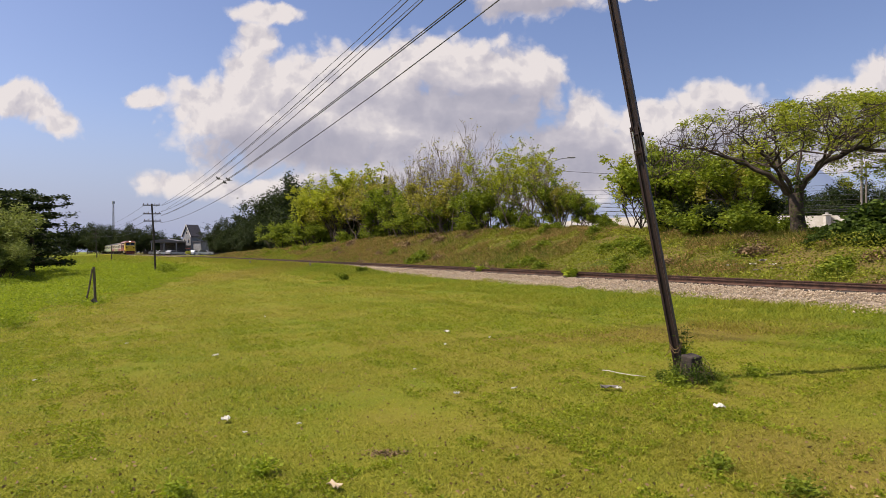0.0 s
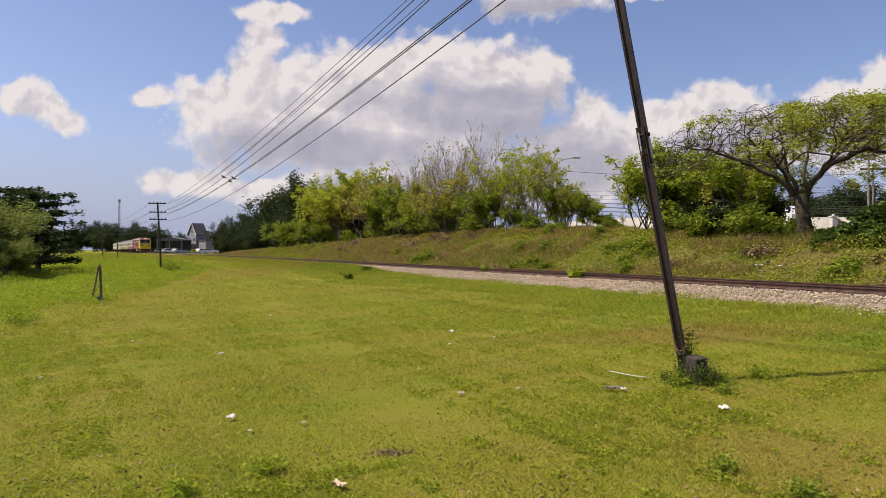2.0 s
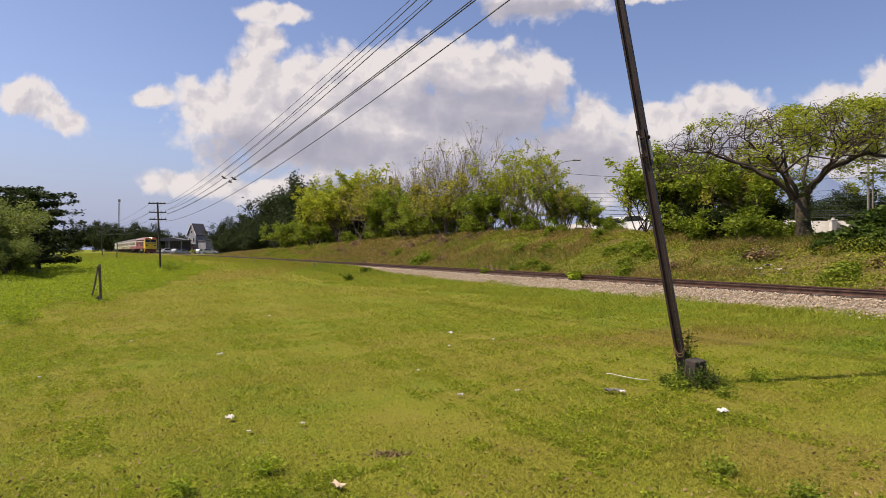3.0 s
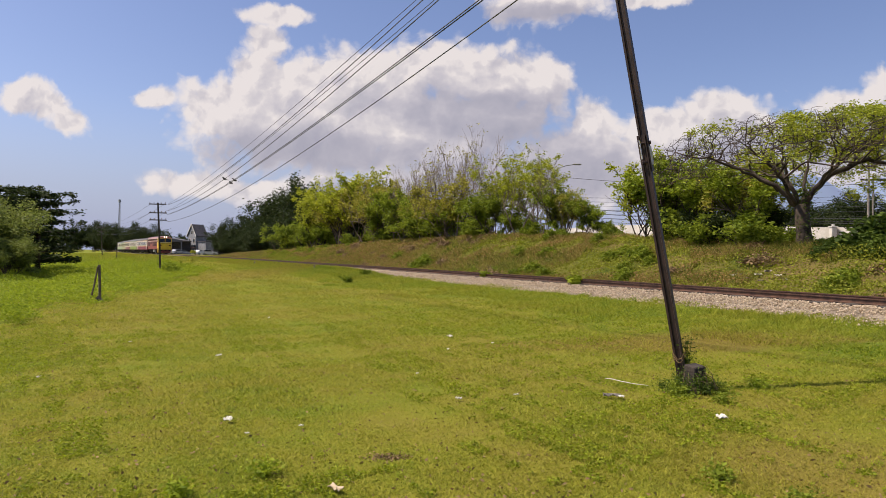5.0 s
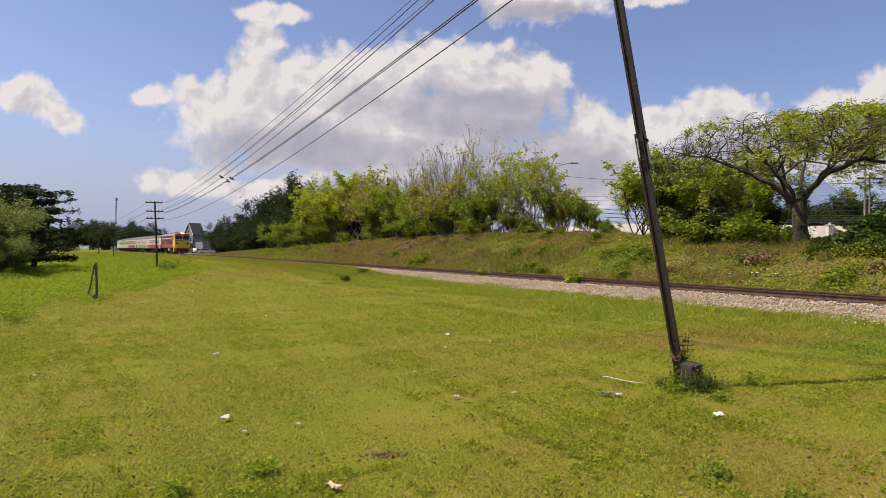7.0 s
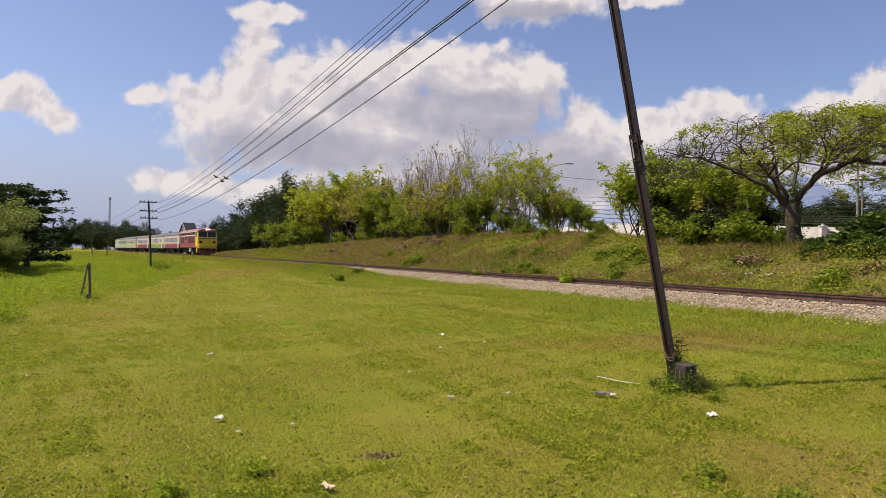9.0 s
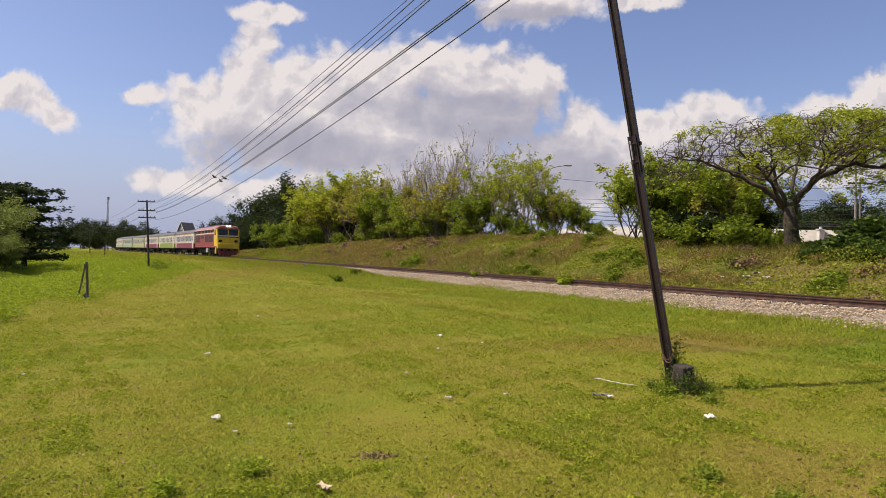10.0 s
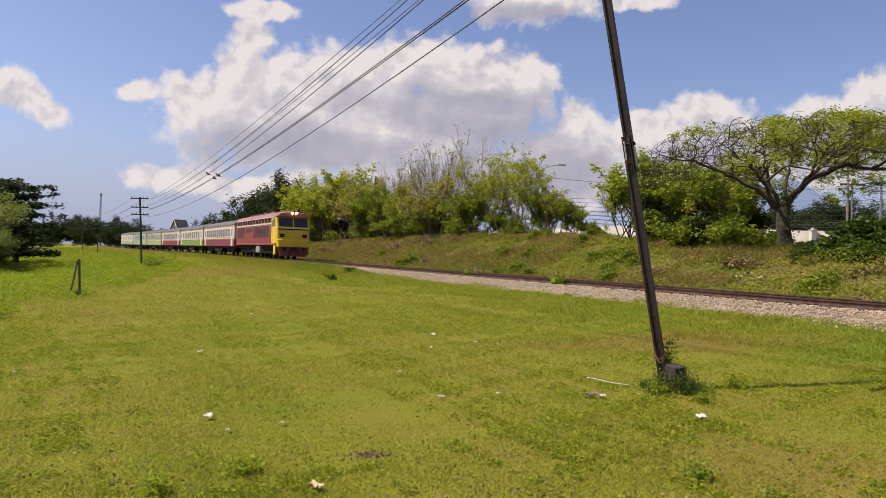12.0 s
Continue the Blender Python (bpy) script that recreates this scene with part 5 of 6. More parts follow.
    # the weedy hollow
    n = 280000
    y = 14 + 90 * rs.rand(n) ** 1.4
    x = -10.0 - 0.23 * (y - 18) - 24 * rs.rand(n) ** 1.3 * (0.5 + y / 60)
    ok = (x + 0.5 * patchy(x * 0.6, y * 0.6, 1.0) < -10.6 - 0.23 * (y - 18)) & (x / y > -0.85) & (off_track(x, y) > 7)
    x, y = x[ok], y[ok]
    scatter_leaves("tall_weeds", x, y, 0.20 + 0.10 * np.clip(patchy(x * 0.5, y * 0.5, 0.3), -1.5, 2.5), 0.022 + 0.0006 * y, M_LEAF_WEED, "dense bright green weeds in the hollow", 5)


M_LEAF_BANK = foliage("creeping_weed_leaf", (0.10, 0.12, 0.013), (0.31, 0.33, 0.04), 0.3, 0.7)
M_RUSSET = foliage("withered_russet_leaf", (0.15, 0.085, 0.035), (0.42, 0.27, 0.11), 0.25, 0.7)
M_LEAF_CLOVER = foliage("clover_leaf", (0.07, 0.11, 0.008), (0.33, 0.38, 0.03), 0.35, 2.0)
M_LEAF_WEED = foliage("bright_weed_leaf", (0.09, 0.15, 0.012), (0.34, 0.41, 0.035), 0.4)
meadow()


def bank_cover():
    rs = np.random.RandomState(12)
    n = 330000
    y = 2 + 118 * rs.rand(n) ** 1.4
    q = -(2.9 + 9.5 * rs.rand(n))
    x = track_x(y) - q * SLANT
    green = 1.3 * patchy(x * 0.35, y * 0.35, 1.2) + 0.5 * patchy(x, y, 2.2) + np.where(y < 22, 1.6, 0) - 0.15 * (-q - 5)
    g = green > 1.2 + 1.2 * np.sin(0.11 * y + 2.0)
    scatter_leaves("creeping_weeds", x[g], y[g], 0.30 + 0.12 * np.clip(patchy(x[g] * 0.8, y[g] * 0.8, 0.5), -1.5, 2.5), 0.030 + 0.0005 * y[g], M_LEAF_BANK, "creeping green weeds on the railway bank", 21)
    d = ~g
    blades("dry_grass", x[d], y[d], rs.uniform(0.12, 0.38, d.sum()), 0.016 + 0.0008 * y[d], M_BLADE, "dry brown grass on the railway bank", 22, lean=0.7)
    k = rs.rand(n) < 0.8 * (g < 1) * (1 + np.sin(0.8 * x + 0.5 * y) * np.sin(0.3 * y))
    scatter_leaves("dry_weeds", x[k], y[k], 0.28, 0.026 + 0.0005 * y[k], M_RUSSET, "withered brown weeds on the railway bank", 23)
    # green fringe at the foot of the bank
    n = 40000
    y = 2 + 60 * rs.rand(n) ** 1.3
    x = track_x(y) + (2.3 + 1.9 * rs.rand(n)) * SLANT
    blades("grass", x, y, rs.uniform(0.08, 0.24, n), 0.013 + 0.0008 * y, M_BLADE, "green grass at the foot of the bank", 24)


bank_cover()


def bank_clumps():
    rng = random.Random(91)
    kinds = [bush(91, 0.55, 1.0, 9, M_LEAF_MID, M_BARK, 6, 0.055, "weed", "low green weed clump on the railway bank", 1.0, 2, 0.1, 0.08),
             bush(92, 0.5, 1.1, 9, M_STRAW, M_STRAW, 5, 0.05, "weed", "withered brown weed clump on the railway bank", 1.0, 2, 0.05, 0.08)]
    for ob in kinds:
        ob["category"], ob["group"] = "weed", "weeds on the bank"
    for i in range(110):
        y = 9 + 80 * rng.random() ** 1.3
        q = -rng.uniform(3.4, 9.0)
        dry = math.sin(0.13 * y + 0.5) + rng.gauss(0, 0.5) > -0.3
        ob = copy_thing(kinds[dry], Matrix())
        x = track_x(y) - q * SLANT
        stand(ob, x, y, rng.uniform(0, 360), rng.uniform(0.6, 1.5))
    for k, ob in enumerate(kinds):
        y = 20.0 + 6 * k
        stand(ob, track_x(y) + 5.5 * SLANT, y, 40 * k)


bank_clumps()


def worn_patch():
    rs = np.random.RandomState(33)
    n = 420
    x, y = rs.normal(-0.44, 0.09, n), rs.normal(5.12, 0.05, n)
    scatter_leaves("worn_patch", x, y, 0.012, 0.012, M_STRAW, "small worn patch of dead reddish grass", 34, "grass")


worn_patch()

for k, (px, py, h, w) in enumerate(((-1.30, 4.65, 0.10, 0.12), (2.25, 4.1, 0.09, 0.13), (1.95, 4.6, 0.08, 0.1), (-1.75, 4.25, 0.08, 0.08), (2.9, 6.9, 0.09, 0.2), (2.6, 7.2, 0.1, 0.2), (3.6, 7.6, 0.1, 0.2), (-4.5, 30, 0.3, 0.5), (1.55, 27.3, 0.3, 0.4), (4.2, 21.5, 0.3, 0.4), (-4.3, 35.5, 0.3, 0.45), (-19.5, 47, 0.5, 1.1), (-21, 50, 0.45, 1.0), (-27, 62, 0.5, 1.3), (-24.6, 60, 0.55, 1.3))):
    weed_clump(px, py, h, w, 200 + k, M_LEAF_MID if k % 3 else M_LEAF_WEED, 0.018 if py < 10 else 0.07, "weeds in the field")


# ---------------------------------------------------------------- litter
M_PAPER = surface("dirty_white_paper", (0.52, 0.49, 0.41), (0.72, 0.69, 0.60), 8.0, 0.8)
M_CARD = surface("tan_cardboard", (0.42, 0.32, 0.20), (0.56, 0.46, 0.33), 8.0, 0.85)


def scrap(x, y, w, l, mat, seed, label):
    """A crumpled bit of paper: a small bent sheet with thickness."""
    rng = random.Random(seed)
    k = 5
    top = [[(w * (i / (k - 1) - 0.5) * (1 - 0.12 * rng.random()), l * (j / (k - 1) - 0.5) * (1 - 0.12 * rng.random()), 0.02 + 0.45 * min(w, l) * rng.random()) for j in range(k)] for i in range(k)]
    verts = [p for row in top for p in row] + [(p[0], p[1], p[2] - 0.006) for row in top for p in row]
    n = k * k
    faces = []
    for i in range(k - 1):
        for j in range(k - 1):
            a = i * k + j
            faces += [(a, a + k, a + k + 1, a + 1), (n + a, n + a + 1, n + a + k + 1, n + a + k)]
    ring = [i * k for i in range(k)] + [(k - 1) * k + j for j in range(1, k)] + [i * k + k - 1 for i in range(k - 2, -1, -1)] + [j for j in range(k - 2, 0, -1)]
    faces += [(ring[i], ring[(i + 1) % len(ring)], n + ring[(i + 1) % len(ring)], n + ring[i]) for i in range(len(ring))]
    ob = new("paper_scrap", Build().add(verts, faces).mesh("paper_scrap", mat))
    ob.matrix_world = pose(x, y, ground_z(x, y) + 0.012, 0, 0, rng.uniform(0, 180))
    return tagged(ob, label, "litter", "litter in the grass")


for k, (x, y, w, l) in enumerate(((-2.02, 6.10, 0.09, 0.07), (0.145, 7.02, 0.06, 0.06), (0.065, 12.15, 0.10, 0.08), (2.59, 6.15, 0.09, 0.08), (-1.30, 5.93, 0.04, 0.035), (-1.71, 5.66, 0.035, 0.03), (0.78, 7.2, 0.06, 0.03),
                                  (0.04, 10.6, 0.05, 0.04), (-3.45, 9.95, 0.16, 0.04), (-5.1, 8.2, 0.06, 0.03), (-0.37, 8.6, 0.04, 0.03), (0.8, 11.3, 0.07, 0.03), (-5.4, 11.2, 0.07, 0.03), (-4.2, 15.5, 0.1, 0.05))):
    scrap(x, y, w, l, M_PAPER, 300 + k, "small crumpled scrap of white paper in the grass")
scrap(-0.72, 4.36, 0.14, 0.06, M_CARD, 330, "flattened tan scrap of cardboard in the grass")
scrap(1.80, 7.08, 0.20, 0.07, M_CONCRETE, 331, "dirty grey plastic scrap lying in the grass")
scrap(1.88, 7.02, 0.05, 0.05, M_PAPER, 332, "small crumpled scrap of white paper in the grass")


rng = random.Random(61)
for k in range(9):
    x, y = spot(0.435 + 0.011 * k + rng.uniform(-0.006, 0.006), -5.0 - rng.uniform(0, 0.7))
    ob = scrap(x, y, rng.uniform(0.12, 0.3), rng.uniform(0.1, 0.22), M_PAPER if k % 3 == 0 else M_CONCRETE, 340 + k, "pale rubbish dumped among the weeds of the bank")
    ob.location.z += 0.05


def cord():
    pts = [Vector((1.93, 7.95, 0)), Vector((2.0, 7.9, 0)), Vector((2.08, 7.75, 0)), Vector((2.2, 7.6, 0)), Vector((2.32, 7.52, 0))]
    for p in pts:
        p.z = ground_z(p.x, p.y) + 0.055
    ob = new("cord", Build().tube(pts, [0.004] * 5, 5).mesh("cord", M_PAPER, True))
    tagged(ob, "short pale plastic cord lying in the grass", "litter")


cord()


M_OLDWOOD = surface("weathered_timber", (0.06, 0.045, 0.03), (0.14, 0.11, 0.08), 4.0, 0.9)


def old_post():
    x, y = -10.8, 20.3
    ob = thing("old_post", pose(x, y, ground_z(x, y)) @ Matrix.Scale(0.98, 4), "old weathered wooden post with a slanting brace", "post")
    part("post", Build().tube([(0.06, 0, -0.1), (0.03, 0, 0.6), (0.0, 0, 1.18)], [0.046, 0.040, 0.042], 7), M_OLDWOOD, ob)
    part("brace", Build().tube([(-0.30, 0.05, -0.05), (-0.15, 0.02, 0.55), (-0.02, -0.05, 1.12)], [0.028, 0.028, 0.026], 6), M_OLDWOOD, ob)
    part("heap", Build().tube([(-0.12, -0.1, -0.04), (0.05, -0.12, 0.1), (0.25, -0.1, -0.04)], [0.05, 0.11, 0.05], 7), M_WOOD, ob)


old_post()


def marker(x, y, h, r, mat, label):
    b = Build().box(-r, r, -r, r, -0.1, h - r, r * 0.2).loft([[(-r, -r, h - r), (r, -r, h - r), (r, r, h - r), (-r, r, h - r)], [(-r * 0.4, -r * 0.4, h), (r * 0.4, -r * 0.4, h), (r * 0.4, r * 0.4, h), (-r * 0.4, r * 0.4, h)]])
    ob = new("marker_post", b.mesh("marker_post", mat))
    ob.matrix_world = pose(x, y, ground_z(x, y))
    return tagged(ob, label, "post")


marker(-55.5, 110, 2.7, 0.06, M_WOOD, "thin dark wayside post beside the field")
marker(-9.3, 46.0, 0.32, 0.05, M_CONCRETE, "short grey concrete marker post beside the track")
marker(-18.2, 62.0, 0.32, 0.05, M_CONCRETE, "short grey concrete marker post beside the track")

# ---------------------------------------------------------------- road, street furniture and distance
M_ASPHALT = surface("grey_asphalt", (0.045, 0.045, 0.047), (0.075, 0.075, 0.075), 0.8, 0.85)
M_STEEL = surface("galvanised_steel", (0.28, 0.28, 0.28), (0.42, 0.42, 0.42), 3.0, 0.5, 0.4)
M_TILE = surface("dark_roof_tiles", (0.05, 0.045, 0.05), (0.11, 0.10, 0.10), 2.0, 0.8)
M_PLASTER = surface("dingy_plaster", (0.16, 0.165, 0.175), (0.27, 0.275, 0.285), 0.6, 0.9)
M_TIN = surface("rusty_tin_roof", (0.16, 0.07, 0.05), (0.28, 0.15, 0.11), 1.0, 0.7)
M_CARWHITE = surface("white_car_paint", (0.70, 0.70, 0.69), (0.80, 0.80, 0.79), 1.0, 0.25)
M_CARGREY = surface("silver_car_paint", (0.30, 0.31, 0.33), (0.40, 0.41, 0.43), 1.0, 0.3)
M_TYRE = surface("black_rubber", (0.015, 0.015, 0.015), (0.03, 0.03, 0.03), 4.0, 0.9)


def road():
    ys = list(range(10, 300, 6))
    rings = []
    for y in ys:
        row = []
        for q in (-17.0, -21.8):
            x = track_x(y) - q * SLANT
            row.append((x, y, ground_z(x, y) + 0.05))
        rings.append(row)
    verts = [p for r in rings for p in r]
    faces = [(2 * i, 2 * i + 1, 2 * i + 3, 2 * i + 2) for i in range(len(rings) - 1)]
    ob = new("road", Build().add(verts, faces).mesh("road", M_ASPHALT))
    tagged(ob, "worn grey asphalt road behind the trees", "road", kind="structure")


road()


def car(m, body, label, name="car"):
    ob = thing(name, m, label, "car", "cars on the road")
    prof = ((-2.1, 0.35), (2.05, 0.35), (2.12, 0.62), (1.95, 0.86), (1.0, 0.98), (0.35, 1.45), (-1.2, 1.48), (-1.85, 1.02), (-2.12, 0.95))
    part("body", Build().loft([[(x, -0.82 * s, z) for x, z in prof] for s in (1.0,)] + [[(x, 0.82, z) for x, z in prof]]), body, ob)
    for side in (-1, 1):
        y0, y1 = sorted((side * 0.80, side * 0.835))
        part("side_window", Build().loft([[(-1.55, y, 1.02), (0.72, y, 1.02), (0.28, y, 1.38), (-1.15, y, 1.40)] for y in (y0, y1)]), M_GLASS, ob)
        for x in (-1.3, 1.3):
            w = part("wheel", Build().disc(0, 0, 0, 0.31, 0.1, "y", 16), M_TYRE, ob)
            w.location = (x, side * 0.75, 0.31)
            part("rim", Build().disc(0, side * 0.095, 0, 0.19, 0.015, "y", 12), M_STEEL, w)
        part("headlight", Build().box(2.02, 2.1, side * 0.6 - 0.15, side * 0.6 + 0.15, 0.62, 0.78, 0.02), M_PANE, ob)
    part("windscreen", Build().loft([[(0.98, -0.7, 1.0), (0.98, 0.7, 1.0), (0.40, 0.62, 1.41), (0.40, -0.62, 1.41)], [(1.02, -0.7, 1.02), (1.02, 0.7, 1.02), (0.44, 0.62, 1.43), (0.44, -0.62, 1.43)]]), M_GLASS, ob)
    return ob


def on_ground(x, y, turn=0.0):
    return pose(x, y, ground_z(x, y) + 0.05, 0, 0, turn)


car_a = car(on_ground(*spot(0.56, -20), 0), M_CARWHITE, "white hatchback driving along the road behind the trees")
car_b = car(on_ground(*spot(0.62, -20), 0), M_CARWHITE, "white hatchback driving along the road behind the trees")
for u, d, turn, mt, text in ((-0.425, 205, 30, M_CARWHITE, "white car parked in the town"), (-0.412, 200, 70, M_CARGREY, "silver car parked in the town"), (-0.402, 212, 20, M_CARGREY, "silver car parked in the town"),
                             (-0.378, 205, 80, M_CARWHITE, "white car parked in the town"), (-0.362, 180, 10, M_CARWHITE, "white car parked in the town"), (-0.437, 215, 0, M_CARGREY, "silver car parked in the town")):
    car(on_ground(u * d, d, turn), mt, text)


def three_wheeler():
    x, y = -0.388 * 185, 185.0
    M_LIME = surface("lime_yellow_paint", (0.50, 0.48, 0.03), (0.62, 0.60, 0.05), 2.0, 0.4)
    ob = thing("three_wheeler", on_ground(x, y, -70), "small lime yellow three-wheeled taxi with dark canopy", "vehicle")
    part("body", Build().box(-1.3, 0.9, -0.7, 0.7, 0.35, 1.2, 0.1), M_LIME, ob)
    part("canopy", Build().box(-1.3, 1.0, -0.7, 0.7, 1.75, 1.95, 0.08), M_DKRED, ob)
    for px in (-1.2, 0.85):
        for py in (-0.62, 0.62):
            part("post", Build().tube([(px, py, 1.15), (px, py, 1.8)], [0.04, 0.04], 5), M_BLACK, ob)
    for px, py in ((-0.9, -0.65), (-0.9, 0.65), (1.1, 0.0)):
        part("wheel", Build().disc(px, py, 0.28, 0.28, 0.07, "y", 12), M_TYRE, ob)


three_wheeler()


def gable_house():
    d = 235.0
    x = -0.382 * d
    ob = thing("gable_house", pose(x, d, ground_z(x, d), 0, 0, -38), "white two-storey house with a steep dark gabled roof", "house")
    ob.scale = (0.85, 0.6, 0.97)
    part("wall", Build().loft([[(-3.0, y, 0), (3.0, y, 0), (3.0, y, 7.0), (0, y, 10.6), (-3.0, y, 7.0)] for y in (-3.5, 3.5)]), M_PLASTER, ob)
    for side in (-1, 1):
        part("roof", Build().loft([[(side * 3.5, y, 6.5), (side * 3.5, y, 6.8), (0, y, 11.1), (0, y, 10.75)] for y in (-4.0, 4.0)]), M_TILE, ob)
    for side in (-1, 1):
        part("gable_trim", Build().loft([[(side * 3.7, y, 6.35), (side * 3.7, y, 6.85), (0, y, 11.35), (0, y, 10.85)] for y in (-4.12, -4.0)]), M_WALL, ob, "white painted gable board")
    for z in (1.0, 4.2):
        for px in (-1.6, 1.6):
            w = part("window", Build().box(px - 0.7, px + 0.7, -3.58, -3.46, z, z + 1.6), M_CREAM, ob)
            part("pane", Build().box(px - 0.58, px + 0.58, -3.61, -3.50, z + 0.12, z + 1.48), M_GLASS, w)
    w = part("window", Build().box(-0.6, 0.6, -3.58, -3.46, 7.4, 8.6), M_CREAM, ob)
    part("pane", Build().box(-0.48, 0.48, -3.61, -3.50, 7.5, 8.5), M_GLASS, w)
    part("porch", Build().box(-3.4, 3.4, -5.4, -3.5, 3.2, 3.5).box(-3.2, -3.0, -5.3, -5.1, 0, 3.2).box(3.0, 3.2, -5.3, -5.1, 0, 3.2), M_PLASTER, ob)
    part("side_wing", Build().box(3.0, 9.5, -2.5, 2.5, 0, 4.6), M_PLASTER, ob)
    part("wing_roof", Build().box(2.9, 9.8, -2.9, 2.9, 4.6, 4.9), M_TILE, ob)


gable_house()


def canopy_shop(u, d, w, h, roof, label):
    x = u * d
    ob = thing("open_shed", pose(x, d, ground_z(x, d)), label, "building", "town buildings")
    part("roof", Build().loft([[(-w / 2, y, h), (w / 2, y, h), (w / 2 + 0.3, y, h + 0.5), (0, y, h + 1.3), (-w / 2 - 0.3, y, h + 0.5)] for y in (-4.0, 4.0)]), roof, ob)
    part("back_wall", Build().box(-w / 2, w / 2, 3.6, 3.8, 0, h), M_TILE, ob)
    k = max(2, int(w / 4) + 1)
    for i in range(k):
        px = -w / 2 + 0.3 + i * (w - 0.6) / (k - 1)
        part("post", Build().box(px - 0.15, px + 0.15, -3.8, -3.5, 0, h), M_PLASTER, ob)


canopy_shop(-0.418, 228, 9.0, 4.3, M_ROOF, "open grey-roofed petrol canopy in the town")
canopy_shop(-0.447, 268, 8.0, 3.8, M_TIN, "low house with a rusty red tin roof")
canopy_shop(-0.36, 250, 8.0, 4.0, M_ROOF, "grey-roofed roadside shop in the town")


def mast(u, d, h, w, label):
    x = u * d
    ob = thing("radio_mast", pose(x, d, ground_z(x, d)), label, "mast")
    for a in range(3):
        c, s = math.cos(a * 2.094), math.sin(a * 2.094)
        part("leg", Build().tube([(c * w, s * w, 0), (c * w * 0.45, s * w * 0.45, h)], [0.13, 0.10], 4), M_STEEL, ob)
    b = Build()
    for i in range(16):
        for a in range(3):
            z0, z1 = h * i / 16, h * (i + 1) / 16
            r0, r1 = w * (1 - 0.55 * z0 / h), w * (1 - 0.55 * z1 / h)
            a0, a1 = a * 2.094, (a + 1) * 2.094
            b.tube([(math.cos(a0) * r0, math.sin(a0) * r0, z0), (math.cos(a1) * r1, math.sin(a1) * r1, z1)], [0.05, 0.05], 3)
    part("lattice", b, M_STEEL, ob)
    part("antenna", Build().disc(0, 0, h - 0.3, w * 0.9, 0.6, "z", 10), M_STEEL, ob)


mast(-0.502, 300, 24.0, 0.62, "grey lattice radio mast above the town")


def street_lamp(u, d, h, reach, label):
    x = u * d
    ob = thing("street_lamp", pose(x, d, ground_z(x, d)), label, "street lamp", "street lamps")
    part("post", Build().tube([(0, 0, 0), (0, 0, h * 0.6), (0, 0, h)], [0.12, 0.09, 0.07], 8), M_STEEL, ob)
    part("arm", Build().tube([(0, 0, h - 0.1), (reach * 0.5, 0, h + 0.18), (reach, 0, h + 0.3)], [0.05, 0.045, 0.04], 6), M_STEEL, ob)
    part("lamp_head", Build().box(reach - 0.2, reach + 0.6, -0.15, 0.15, h + 0.24, h + 0.38, 0.05), M_GREYBOX, ob)


street_lamp(0.166, 62, 7.3, 1.6, "tall grey street lamp beside the road")


def light_pole(u, d, h, r, name="utility_pole"):
    x = u * d
    ob = thing(name, pose(x, d, ground_z(x, d)), "plain grey concrete utility pole beside the road", "pole", "utility poles")
    part("shaft", Build().tube([(0, 0, -0.1), (0, 0, h)], [r, r * 0.7], 8), M_CONCRETE, ob)
    part("crossarm", Build().box(-0.9, 0.9, -0.06, 0.06, h - 0.5, h - 0.38), M_WOOD, ob)


light_pole(0.638, 46, 6.3, 0.09)
light_pole(0.645, 47, 5.2, 0.07)
light_pole(0.69, 52, 6.0, 0.12)
light_pole(-0.315, 200, 10.0, 0.14)
light_pole(-0.305, 235, 19.0, 0.12)
for k, (z, sag) in enumerate(((8.4, 0.5), (5.6, 0.4), (5.2, 0.4), (4.8, 0.4))):
    wire((0.17 * 62, 62, z + 0.9), (0.70 * 47, 47, z - 0.9 + 0.25 * k), sag, 0.02)
for k in range(7):
    wire((0.2 * 75, 75, 5.9 + 0.45 * k), (0.75 * 60, 60, 5.2 + 0.5 * k), 0.3, 0.018)


def fence_piers():
    for u in (0.36, 0.47, 0.585, 0.65):
        x, y = spot(u, -23.7)
        ob = new("wall_pier", Build().box(-0.16, 0.16, -0.16, 0.16, -0.2, 1.02, 0.02).box(-0.2, 0.2, -0.2, 0.2, 1.02, 1.09, 0.02).disc(0, 0, 1.15, 0.08, 0.06, "z", 10).mesh("wall_pier", M_WALL))
        ob.matrix_world = pose(x, y, ground_z(x, y))
        tagged(ob, "white square pier of the boundary wall with a cap", "pier", "wall piers")


fence_piers()


def conifers():
    rng = random.Random(77)
    src = None
    for u, d, h in ((-0.106, 150, 17.0), (-0.098, 152, 15.5), (-0.087, 150, 18.0), (-0.075, 155, 17.0), (-0.113, 155, 15.0)):
        if src is None:
            out, tips = Build(), []
            out.tube([(0, 0, 0), (0, 0, 9), (0, 0, 18)], [0.3, 0.2, 0.04], 7)
            for i in range(34):
                z = 6 + 12 * i / 34
                r = 1.5 * (1 - i / 36) + 0.15
                for k in range(5):
                    a = rng.random() * 6.28
                    e = Vector((math.cos(a) * r, math.sin(a) * r, z + 0.25))
                    out.tube([(0, 0, z), e], [0.04, 0.015], 3)
                    tips += [e, e * 0.65 + Vector((0, 0, z * 0.35)), e * 0.35 + Vector((0, 0, z * 0.65))]
            lv = leaf_mesh("crown", tips, 5, 0.14, 0.22, M_LEAF_DARK, 77)
            src = ob = plant("conifer", Matrix(), out, lv, M_BARK, "slender dark conifer rising behind the trees", "tree", "conifers")
        else:
            ob = copy_thing(src, Matrix())
        stand(ob, u * d, d, rng.uniform(0, 360), h / 18)


conifers()


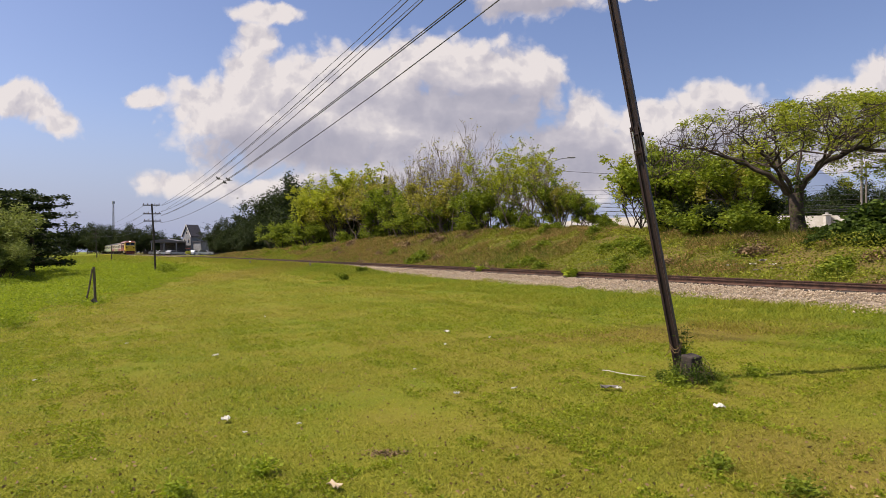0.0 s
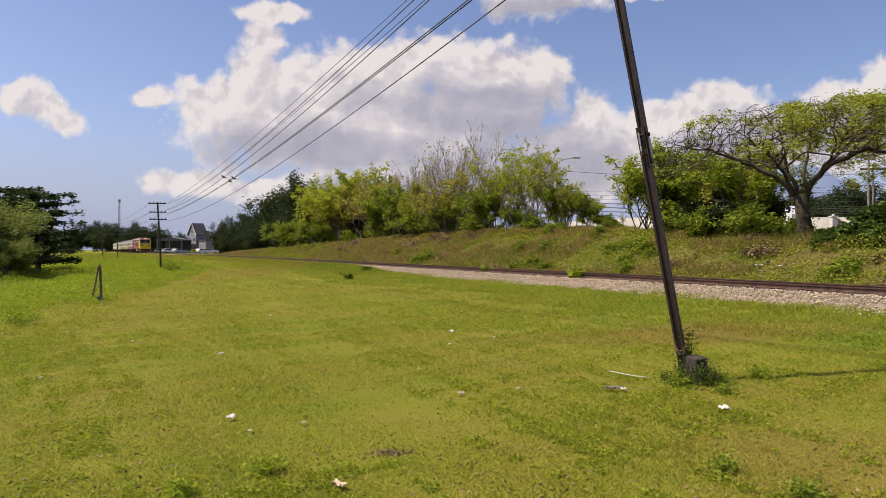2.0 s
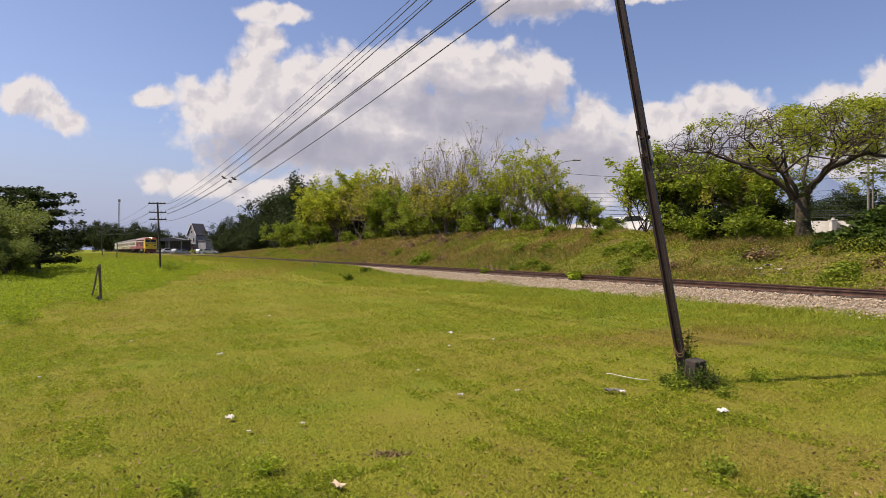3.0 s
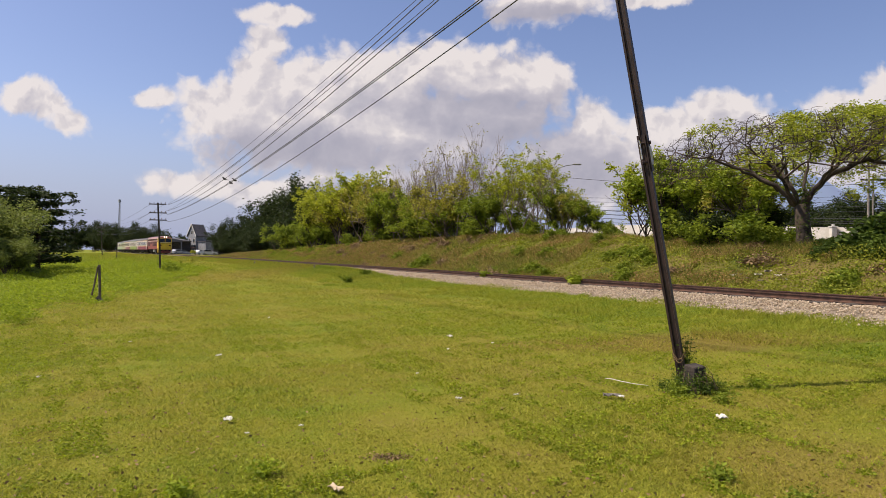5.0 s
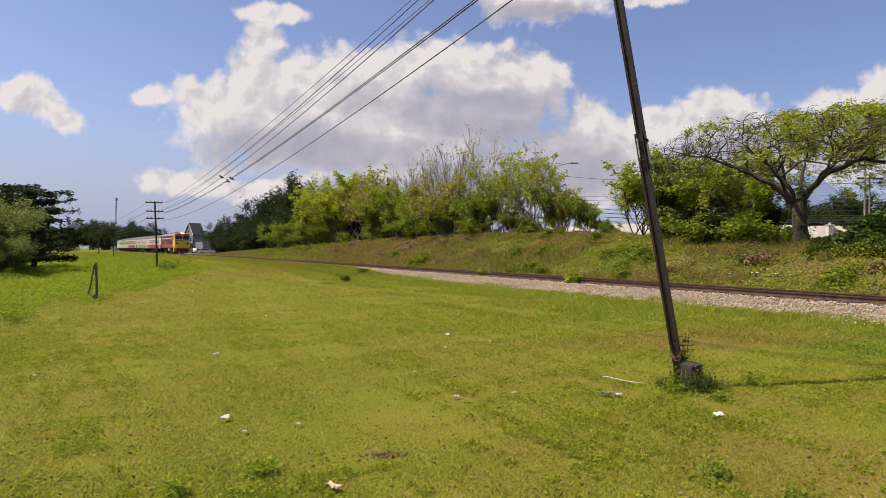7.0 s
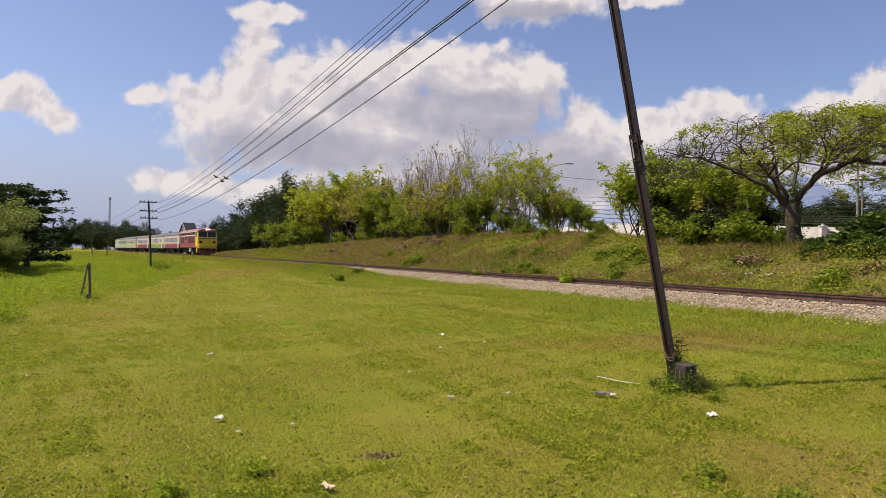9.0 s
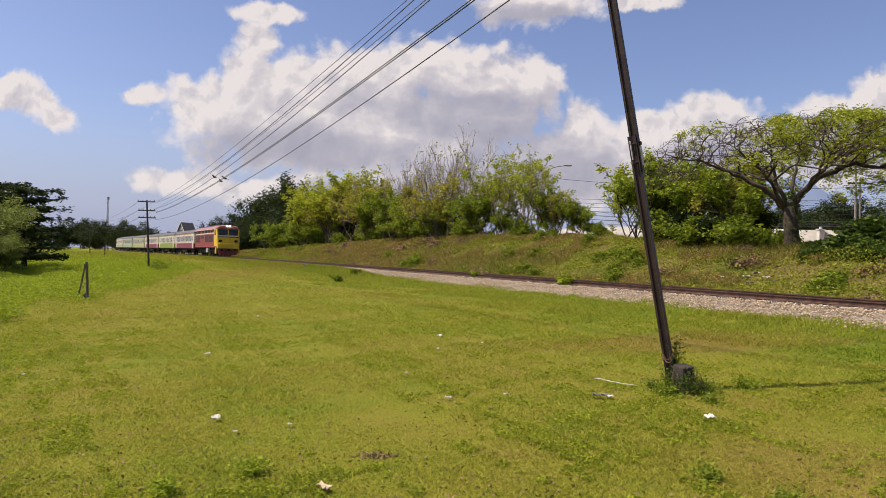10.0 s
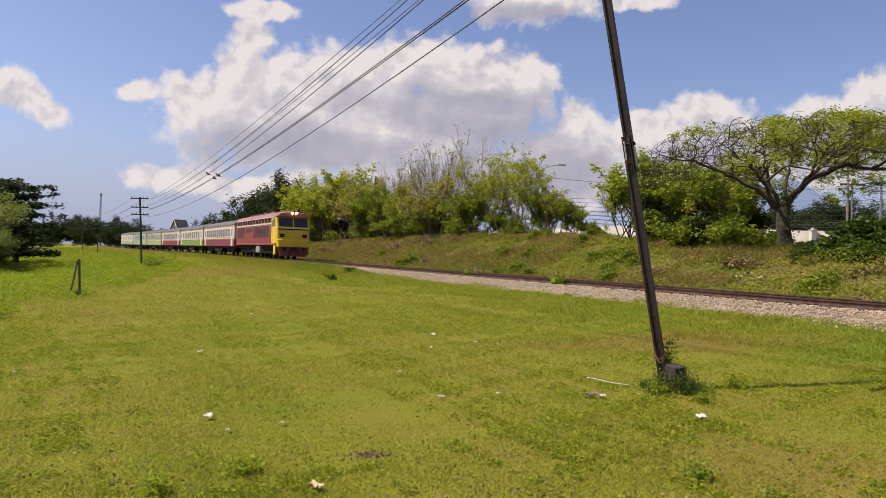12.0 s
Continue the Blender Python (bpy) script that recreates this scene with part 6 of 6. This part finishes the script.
def mountain():
    # the blue haze of the distance is put into the material as emission
    M_HILL = material("hill_with_haze_glow", lambda n: n.add("ShaderNodeAddShader", {0: n.add("ShaderNodeBsdfDiffuse", {"Color": (0.04, 0.06, 0.06, 1)}).outputs[0], 1: n.add("ShaderNodeEmission", {"Color": (0.17, 0.21, 0.36, 1), "Strength": 1.0}).outputs[0]}).outputs[0])
    d = 2600.0
    verts, faces = [], []
    us = np.linspace(0.25, 1.1, 60)
    for i, u in enumerate(us):
        top = 0.138 * math.exp(-((u - 0.635) / 0.095) ** 2) + 0.055 * math.exp(-((u - 0.9) / 0.3) ** 2) + 0.004 * math.sin(37 * u) + 0.003 * math.sin(91 * u)
        for k in range(6):
            f = k / 5
            verts.append((u * d, d + 500 * f, -10 + (top * d + 12) * math.sin(f * math.pi / 2)))
    for i in range(len(us) - 1):
        for k in range(5):
            a = i * 6 + k
            faces.append((a, a + 6, a + 7, a + 1))
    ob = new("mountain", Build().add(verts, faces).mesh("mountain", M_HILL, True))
    tagged(ob, "distant hazy blue mountain", "mountain", kind="structure")


mountain()


def bird(x, y, z, turn):
    ob = thing("bird", pose(x, y, z, 0, 0, turn), "small dark bird perched on the telegraph wires", "bird", "birds on the wires")
    part("body", Build().tube([(-0.14, 0, 0.02), (-0.06, 0, 0.05), (0.04, 0, 0.08), (0.12, 0, 0.13)], [0.02, 0.06, 0.07, 0.03], 8), M_BLACK, ob)
    part("head", Build().tube([(0.10, 0, 0.14), (0.14, 0, 0.17), (0.18, 0, 0.17), (0.24, 0, 0.165)], [0.03, 0.045, 0.035, 0.004], 7), M_BLACK, ob)
    part("tail", Build().loft([[(-0.12, -0.02, 0.03), (-0.12, 0.02, 0.03), (-0.12, 0.02, 0.045), (-0.12, -0.02, 0.045)], [(-0.34, -0.04, -0.03), (-0.34, 0.04, -0.03), (-0.34, 0.04, -0.02), (-0.34, -0.04, -0.02)]]), M_BLACK, ob)
    for side in (-1, 1):
        part("wing", Build().tube([(0.06, side * 0.06, 0.09), (-0.05, side * 0.075, 0.06), (-0.18, side * 0.04, 0.02)], [0.02, 0.035, 0.008], 6), M_BLACK, ob)


for bx, by, turn in ((386, 318, 150), (397, 325, 130), (404, 320, 160)):
    bird((bx - 784) / 1162 * 41, 41.0, 1.6 + (446 - by) / 1162 * 41, turn)


def butterfly():
    ob = thing("butterfly", Matrix(), "small white butterfly fluttering over the grass", "butterfly")
    M_WING = surface("white_wing", (0.72, 0.71, 0.66), (0.82, 0.81, 0.78), 30.0, 0.7)
    part("body", Build().tube([(-0.009, 0, 0), (0, 0, 0.001), (0.008, 0, 0)], [0.001, 0.0018, 0.001], 6), M_BLACK, ob)
    wings = []
    for side in (-1, 1):
        rim = ((0.006, 0.001), (0.011, 0.012), (0.008, 0.019), (0.001, 0.015), (-0.003, 0.014), (-0.010, 0.011), (-0.010, 0.004), (-0.005, 0.001))
        b = Build().loft([[(x, side * y, z) for x, y in rim] for z in (-0.0003, 0.0003)])
        wings.append((part("wing", b, M_WING, ob), side))
    return ob, wings


fly, wings = butterfly()


# ---------------------------------------------------------------- what moves
# the front of the train: seconds and how far ahead of the viewer it is
FRONT = ((0, 187.0), (0.5, 181.5), (1.5, 171.0), (3, 159.5), (5, 142.5), (7, 118.8), (9, 94.2), (10, 80.6), (11, 67), (11.5, 59.8), (12, 52.4))


def arc_table():
    ys = np.arange(-30, 520, 0.5)
    xs = np.array([track_x(y) for y in ys])
    return ys, np.concatenate([[0], np.cumsum(np.hypot(np.diff(xs), np.diff(ys)))])


def motions():
    ys, arc = arc_table()
    curve = np.polyfit([f[0] for f in FRONT], [f[1] for f in FRONT], 4)
    for ob, back, length, wheels in vehicles:
        rows = []
        for i in range(25):
            t = i * 0.5
            s = float(np.interp(np.polyval(curve, t), ys, arc)) + back
            ya, yb = np.interp(s + length * 0.15, arc, ys), np.interp(s + length * 0.85, arc, ys)
            a, b = Vector((track_x(ya), ya, RAIL_Z)), Vector((track_x(yb), yb, RAIL_Z))
            d = (a - b).normalized()
            m = Matrix.Translation(a + d * (length * 0.15)) @ Matrix.Rotation(math.atan2(d.y, d.x), 4, "Z")
            rows.append((t, m))
        walk(ob, rows)
        for w in wheels:
            home, rows = w.location.copy(), []
            for i in range(361):
                t = i / 30
                s = float(np.interp(np.polyval(curve, t), ys, arc))
                rows.append((t, Matrix.Translation(home) @ Matrix.Rotation(-s / 0.45, 4, "Y")))
            walk(w, rows)
    # cars on the road, driving towards the town
    for ob, u in ((car_a, 0.565), (car_b, 0.626)):
        x0, y0 = spot(u, -20)
        rows = []
        for i in range(25):
            t = i * 0.5
            y = y0 + (t - 1.5) * 9.5
            x = track_x(y) + 20 * SLANT
            d = Vector((track_x(y + 1) - track_x(y - 1), 2.0, 0))
            rows.append((t, pose(x, y, ground_z(x, y) + 0.05, 0, 0, math.degrees(math.atan2(d.y, d.x)))))
        walk(ob, rows)
    # the butterfly crosses close by
    d = 1.25
    rows = [(0.0, pose(4.9, d, 1.5, 0, 0, 180)), (0.6, pose(2.8, d, 1.36, 10, 0, 170))]
    for t, u, v in ((1.2, 0.95, -0.19), (1.3, 0.566, -0.225), (1.4, 0.163, -0.240), (1.5, -0.039, -0.274), (1.6, -0.442, -0.363), (1.8, -1.2, -0.5)):
        rows.append((t, pose(u * d, d, 1.6 + v * d, 55, 0, 165)))
    rows += [(3.0, pose(-6.0, 0.5, 0.8, 0, 0, 180)), (12.0, pose(-30.0, -6.0, 1.4, 0, 0, 180))]
    walk(fly, rows)
    for w, side in wings:
        walk(w, [(0.1 * i, pose(0, 0, 0, side * (28 + 38 * math.sin(i * 2.1)), 0, 0)) for i in range(121)])


motions()
